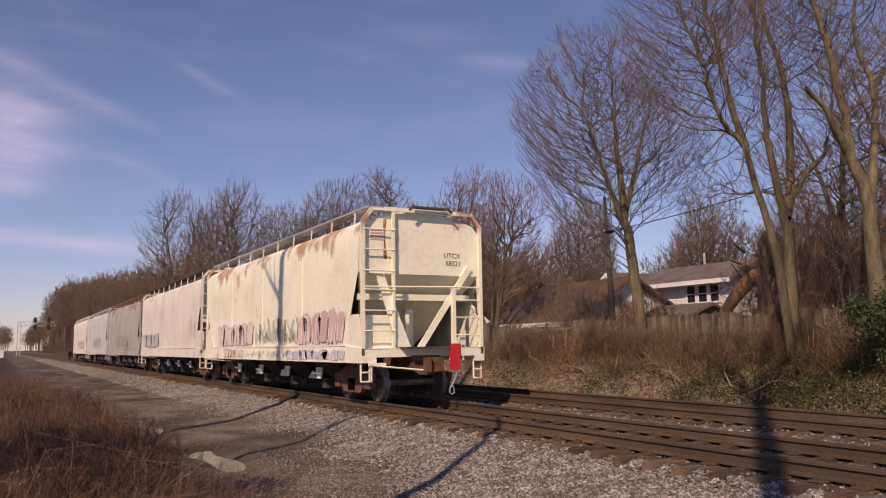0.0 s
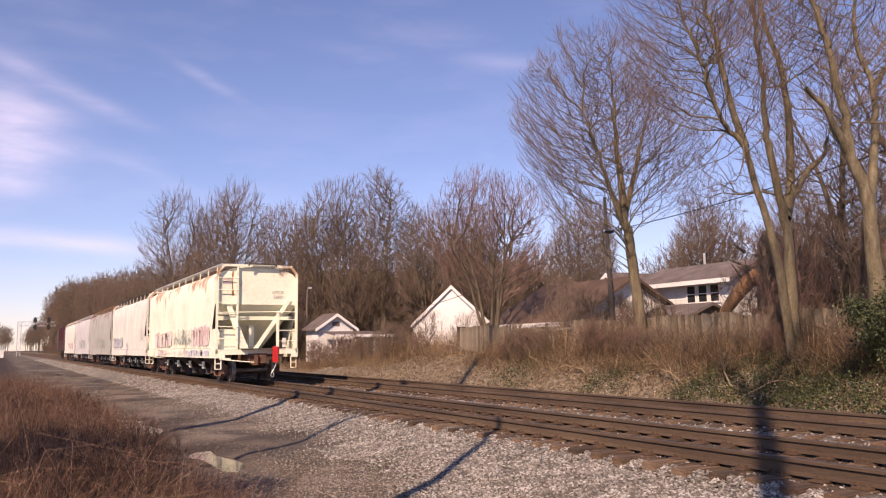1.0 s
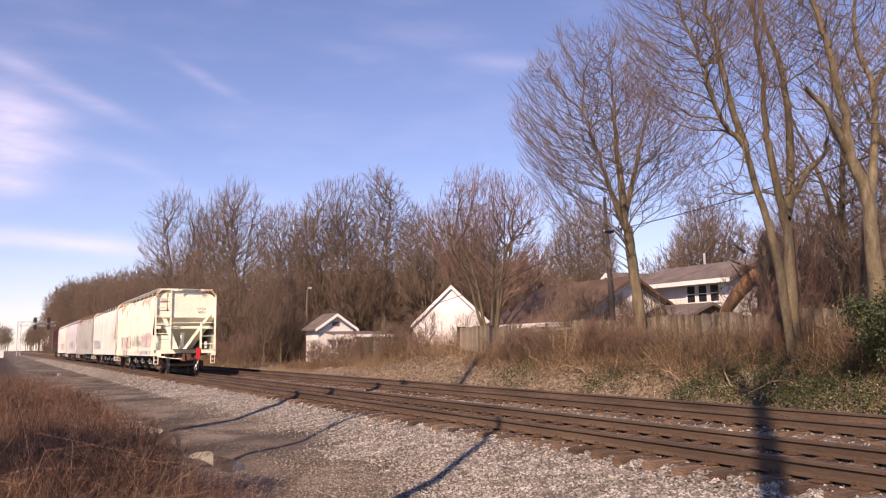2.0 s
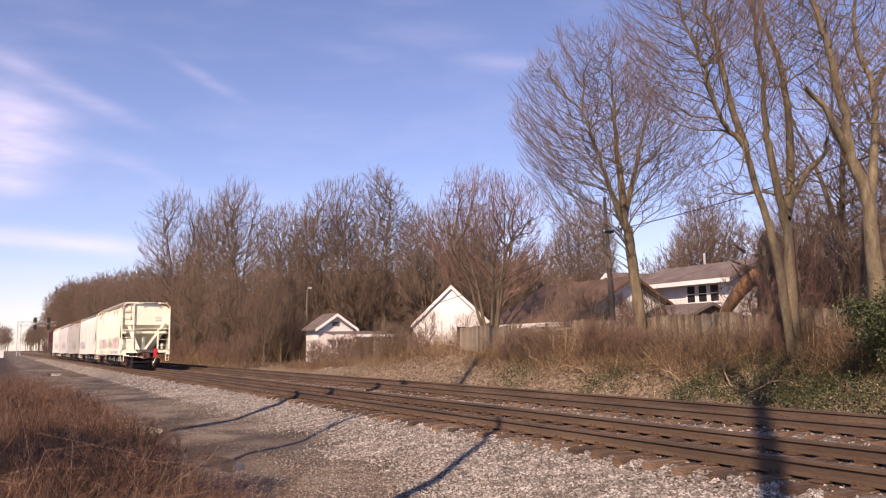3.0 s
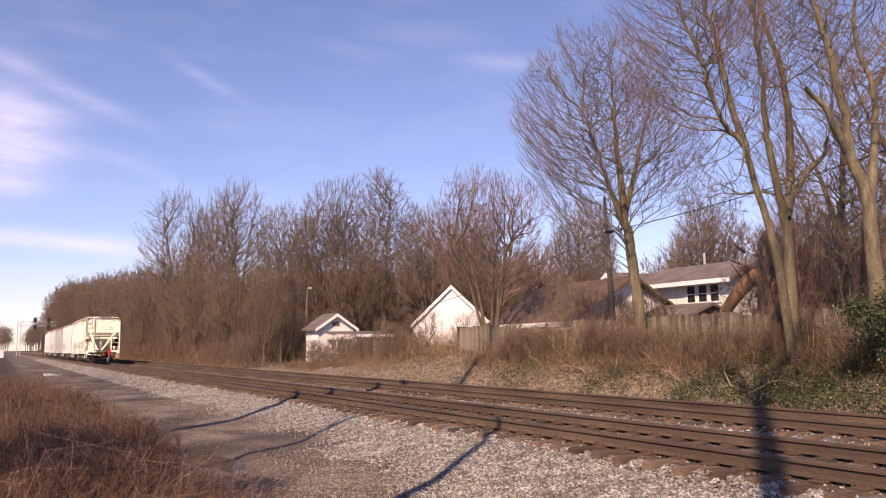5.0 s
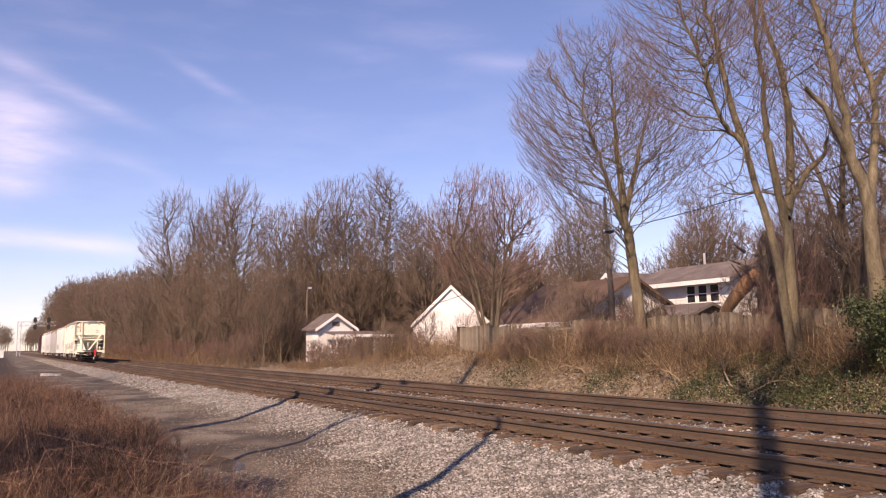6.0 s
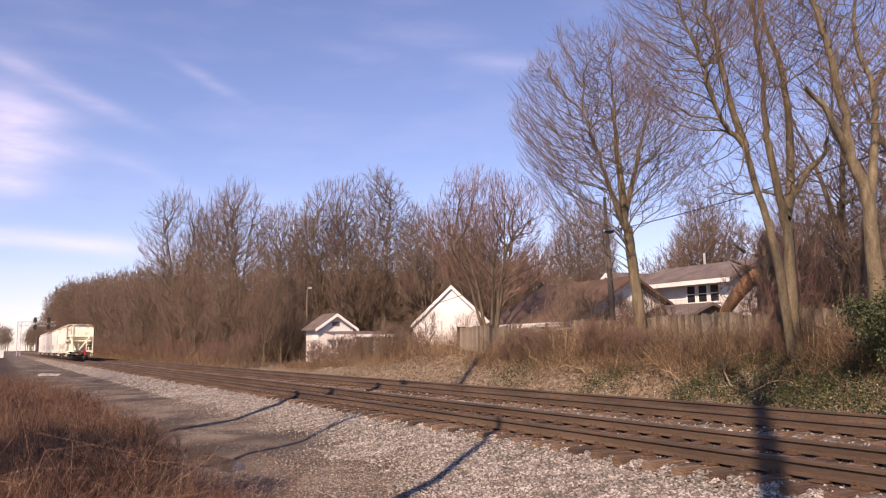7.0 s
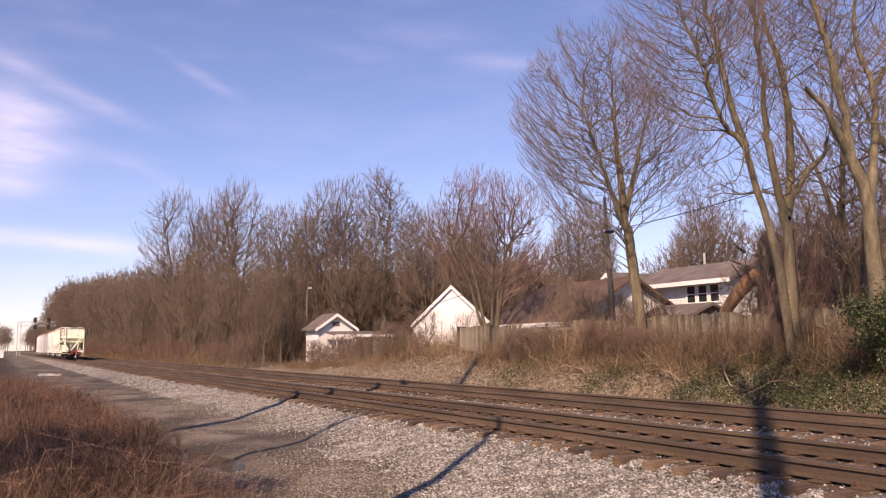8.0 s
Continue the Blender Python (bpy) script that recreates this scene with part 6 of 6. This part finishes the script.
def carport():
    c = thing("carport", "open low carport with slim white posts beside the shed", "carport")
    bm = bm_new()
    prism(bm, [(64, 2.15), (67.4, 2.5), (67.4, 2.62), (64, 2.27)], "x", 25.0, 30.4)
    part("roof", bm, M_SHINGLE, c)
    bm = bm_new()
    box(bm, 24.9, 30.5, 63.92, 64.0, 2.05, 2.28)
    part("fascia", bm, M_SIDING, c)
    for x in (25.1, 26.8, 28.6, 30.3):
        bm = bm_new()
        box(bm, x - 0.06, x + 0.06, 64.1, 64.22, gz(x, 64.1) - 0.1, 2.16)
        part("post", bm, M_SIDING, c)
    bm = bm_new()
    box(bm, 28.8, 30.4, 67.2, 67.38, -0.2, 2.5)
    part("back_wall", bm, M_SIDING, c)
    for x, w, h, mat, lab in ((25.9, 0.7, 1.0, M_SIDING, "white"), (27.4, 0.6, 1.05, M_TAG_BLUE, "violet"), (28.6, 0.9, 0.9, M_GALV, "grey")):
        b = thing("storage_bin", lab + " plastic bin standing under the carport", "bin", stand(x, 65.4))
        bm = bm_new()
        prism(bm, [(-w / 2, 0), (w / 2, 0), (w / 2 + 0.06, h), (-w / 2 - 0.06, h)], "y", -0.35, 0.35)
        part("tub", bm, mat, b)
        bm = bm_new()
        box(bm, -w / 2 - 0.1, w / 2 + 0.1, -0.4, 0.4, h, h + 0.06)
        part("lid", bm, M_BLACK, b)


carport()


# ---- poles, wires, signals ----
def utility_pole():
    p = thing("utility_pole", "grey wooden utility pole among the trees", "utility pole", stand(22.5, 25.8))
    bm = bm_new()
    rod(bm, (0, 0, -0.3), (0, 0.3, 6.5), 0.16, 10, 0.07)
    part("pole", bm, M_POLE, p, smooth=True)
    bm = bm_new()
    box(bm, -0.12, 0.12, -0.1, 0.3, 4.9, 5.0)
    part("bracket", bm, M_BLACK, p)
    for name, a, b, sag in (("overhead_cable", (22.5, 26.05, 6.0), (24, 52, 3.4), 0.5), ("overhead_cable", (22.5, 26.05, 6.0), (20, 6, 7.0), 0.35)):
        pts = np.array([np.array(a) * (1 - t) + np.array(b) * t - np.array([0, 0, sag * 4 * t * (1 - t)]) for t in np.linspace(0, 1, 24)])
        v, f = tubes(pts[None], np.full((1, 24), 0.016), 5)
        tagged(new(name, mesh_from(name, v, f, M_BLACK)), "thin black overhead cable between poles", "cable")


utility_pole()


def lamp_post(x, y, h):
    p = thing("street_lamp", "street lamp on a weathered wooden pole by the woods", "street lamp", stand(x, y))
    bm = bm_new()
    rod(bm, (0, 0, -0.2), (0, 0, h), 0.1, 8, 0.07)
    part("pole", bm, M_POLE, p)
    bm = bm_new()
    rod(bm, (0, 0, h - 0.1), (-0.1, -0.7, h + 0.15), 0.04, 6)
    prism(bm, [(-0.75, h + 0.08), (-1.15, h + 0.1), (-1.1, h + 0.26), (-0.72, h + 0.22)], "x", -0.22, 0.06)
    part("lamp_head", bm, M_GALV, p)


lamp_post(25.5, 73.0, 6.9)


def signal_gantry():
    g = thing("signal_gantry", "galvanised cantilever signal gantry over the tracks", "railway signal", pose(4.3, 262, -0.3))
    for dx in (-0.45, 0.45):
        for dy in (-0.45, 0.45):
            bm = bm_new()
            beam(bm, (dx, dy, 0), (dx, dy, 9.9), 0.16, 0.16)
            part("mast_leg", bm, M_GALV, g)
    bm = bm_new()
    for k in range(9):
        s = 1 if k % 2 else -1
        beam(bm, (-0.45 * s, -0.45, 0.3 + k * 1.05), (0.45 * s, -0.45, 1.3 + k * 1.05), 0.09, 0.09)
    part("mast_bracing", bm, M_GALV, g)
    for z in (8.7, 9.9):
        bm = bm_new()
        beam(bm, (-0.5, 0, z), (9.4, 0, z), 0.15, 0.15)
        part("boom", bm, M_GALV, g)
    bm = bm_new()
    for k in range(10):
        s = 1 if k % 2 else 0
        beam(bm, (k * 0.95, 0, 8.7 + 1.2 * s), (k * 0.95 + 0.95, 0, 9.9 - 1.2 * s), 0.08, 0.08)
    part("boom_bracing", bm, M_GALV, g)
    for x in (4.0, 7.6):
        for z in (8.1, 10.2):
            bm = bm_new()
            prism(bm, [(x - 0.45, z - 0.2), (x - 0.3, z - 0.5), (x + 0.3, z - 0.5), (x + 0.45, z - 0.2), (x + 0.45, z + 0.75), (x + 0.3, z + 1.0), (x - 0.3, z + 1.0), (x - 0.45, z + 0.75)], "y", -0.3, -0.18)
            part("signal_head", bm, M_BLACK, g)


signal_gantry()


# ---- evergreen shrub and broken trunk ----
def evergreen(label, x, y, r, h, seed, n, low=0.1):
    rng = np.random.default_rng(seed)
    t = thing("evergreen_shrub", label, "shrub", stand(x, y))
    bm = bm_new()
    rod(bm, (0, 0, -0.2), (0.1, 0, h * 0.7), 0.06, 6, 0.02)
    part("stem", bm, M_BARK, t)
    clumps = np.column_stack([rng.normal(0, r * 0.5, 46), rng.normal(0, r * 0.5, 46), rng.uniform(low, 1, 46) * h])
    c = clumps[rng.integers(0, 46, n)] + rng.normal(0, 0.2, (n, 3))
    ob = leaf_mesh("foliage", "", "", c, rng, M_EVERGREEN, 0.042)
    ob.parent = t


evergreen("dark evergreen shrub with dense small leaves on the bank", 18.9, 11.0, 1.2, 2.3, 3, 16000)
evergreen("dark evergreen shrub with dense small leaves by the fence", 21.0, 10.6, 1.0, 2.4, 4, 6000)


# out-of-view evergreen, added only so its crown shades the gravel beside the weeds
evergreen("unseen evergreen tree added to shade the gravel track", -2.85, 6.35, 1.0, 5.7, 8, 12000, 0.62)


def trackside_hut():
    h = thing("trackside_hut", "small white trackside hut far down the line", "hut", stand(-1.2, 250))
    bm = bm_new()
    box(bm, -1.8, 1.8, 0, 2.4, -0.2, 2.3)
    part("wall", bm, M_SIDING, h)
    bm = bm_new()
    prism(bm, [(-2.0, 2.3), (2.0, 2.3), (0, 3.0)], "y", -0.2, 2.6)
    part("roof", bm, M_GALV, h)
    bm = bm_new()
    box(bm, -0.4, 0.4, -0.05, 0, -0.2, 1.8)
    part("door", bm, M_GALV, h)


trackside_hut()


def broken_tree():
    t = thing("broken_tree", "storm-broken tree trunk with raw orange splintered wood", "tree", stand(26.0, 21.2))
    rng = np.random.default_rng(5)
    pts = np.array([(0.2, -0.3, -0.3), (0.2, -0.25, 1.5), (0.15, -0.3, 3.0), (0.2, -0.2, 4.1), (0.2, -0.3, 4.6)])
    v, f = tubes(pts[None], np.array([[0.55, 0.46, 0.42, 0.3, 0.1]]), 10)
    under(new("stump", mesh_from("stump", v, f, M_BARK, True)), t)
    pts = np.array([(-0.2, -0.1, 3.0), (-0.3, 0.3, 2.6), (-0.3, 0.9, 2.1), (-0.3, 1.5, 1.5), (-0.3, 2.0, 0.7), (-0.3, 2.3, 0.0)])
    v, f = tubes(pts[None], np.array([[0.16, 0.3, 0.27, 0.22, 0.17, 0.1]]), 9)
    tagged(under(new("split_trunk", mesh_from("split_trunk", v, f, M_SPLIT, True)), t), "raw orange split trunk")
    for k in range(10):
        bm = bm_new()
        a = Vector((rng.normal(0, 0.2), rng.uniform(-0.6, 0.5), rng.uniform(2.2, 4.0)))
        rod(bm, a, a + Vector((rng.normal(0, 0.4), rng.normal(0, 0.62), rng.uniform(-0.5, 1.1))), 0.09, 5, 0.015)
        part("broken_limb", bm, M_BARK, t)


broken_tree()


motions()
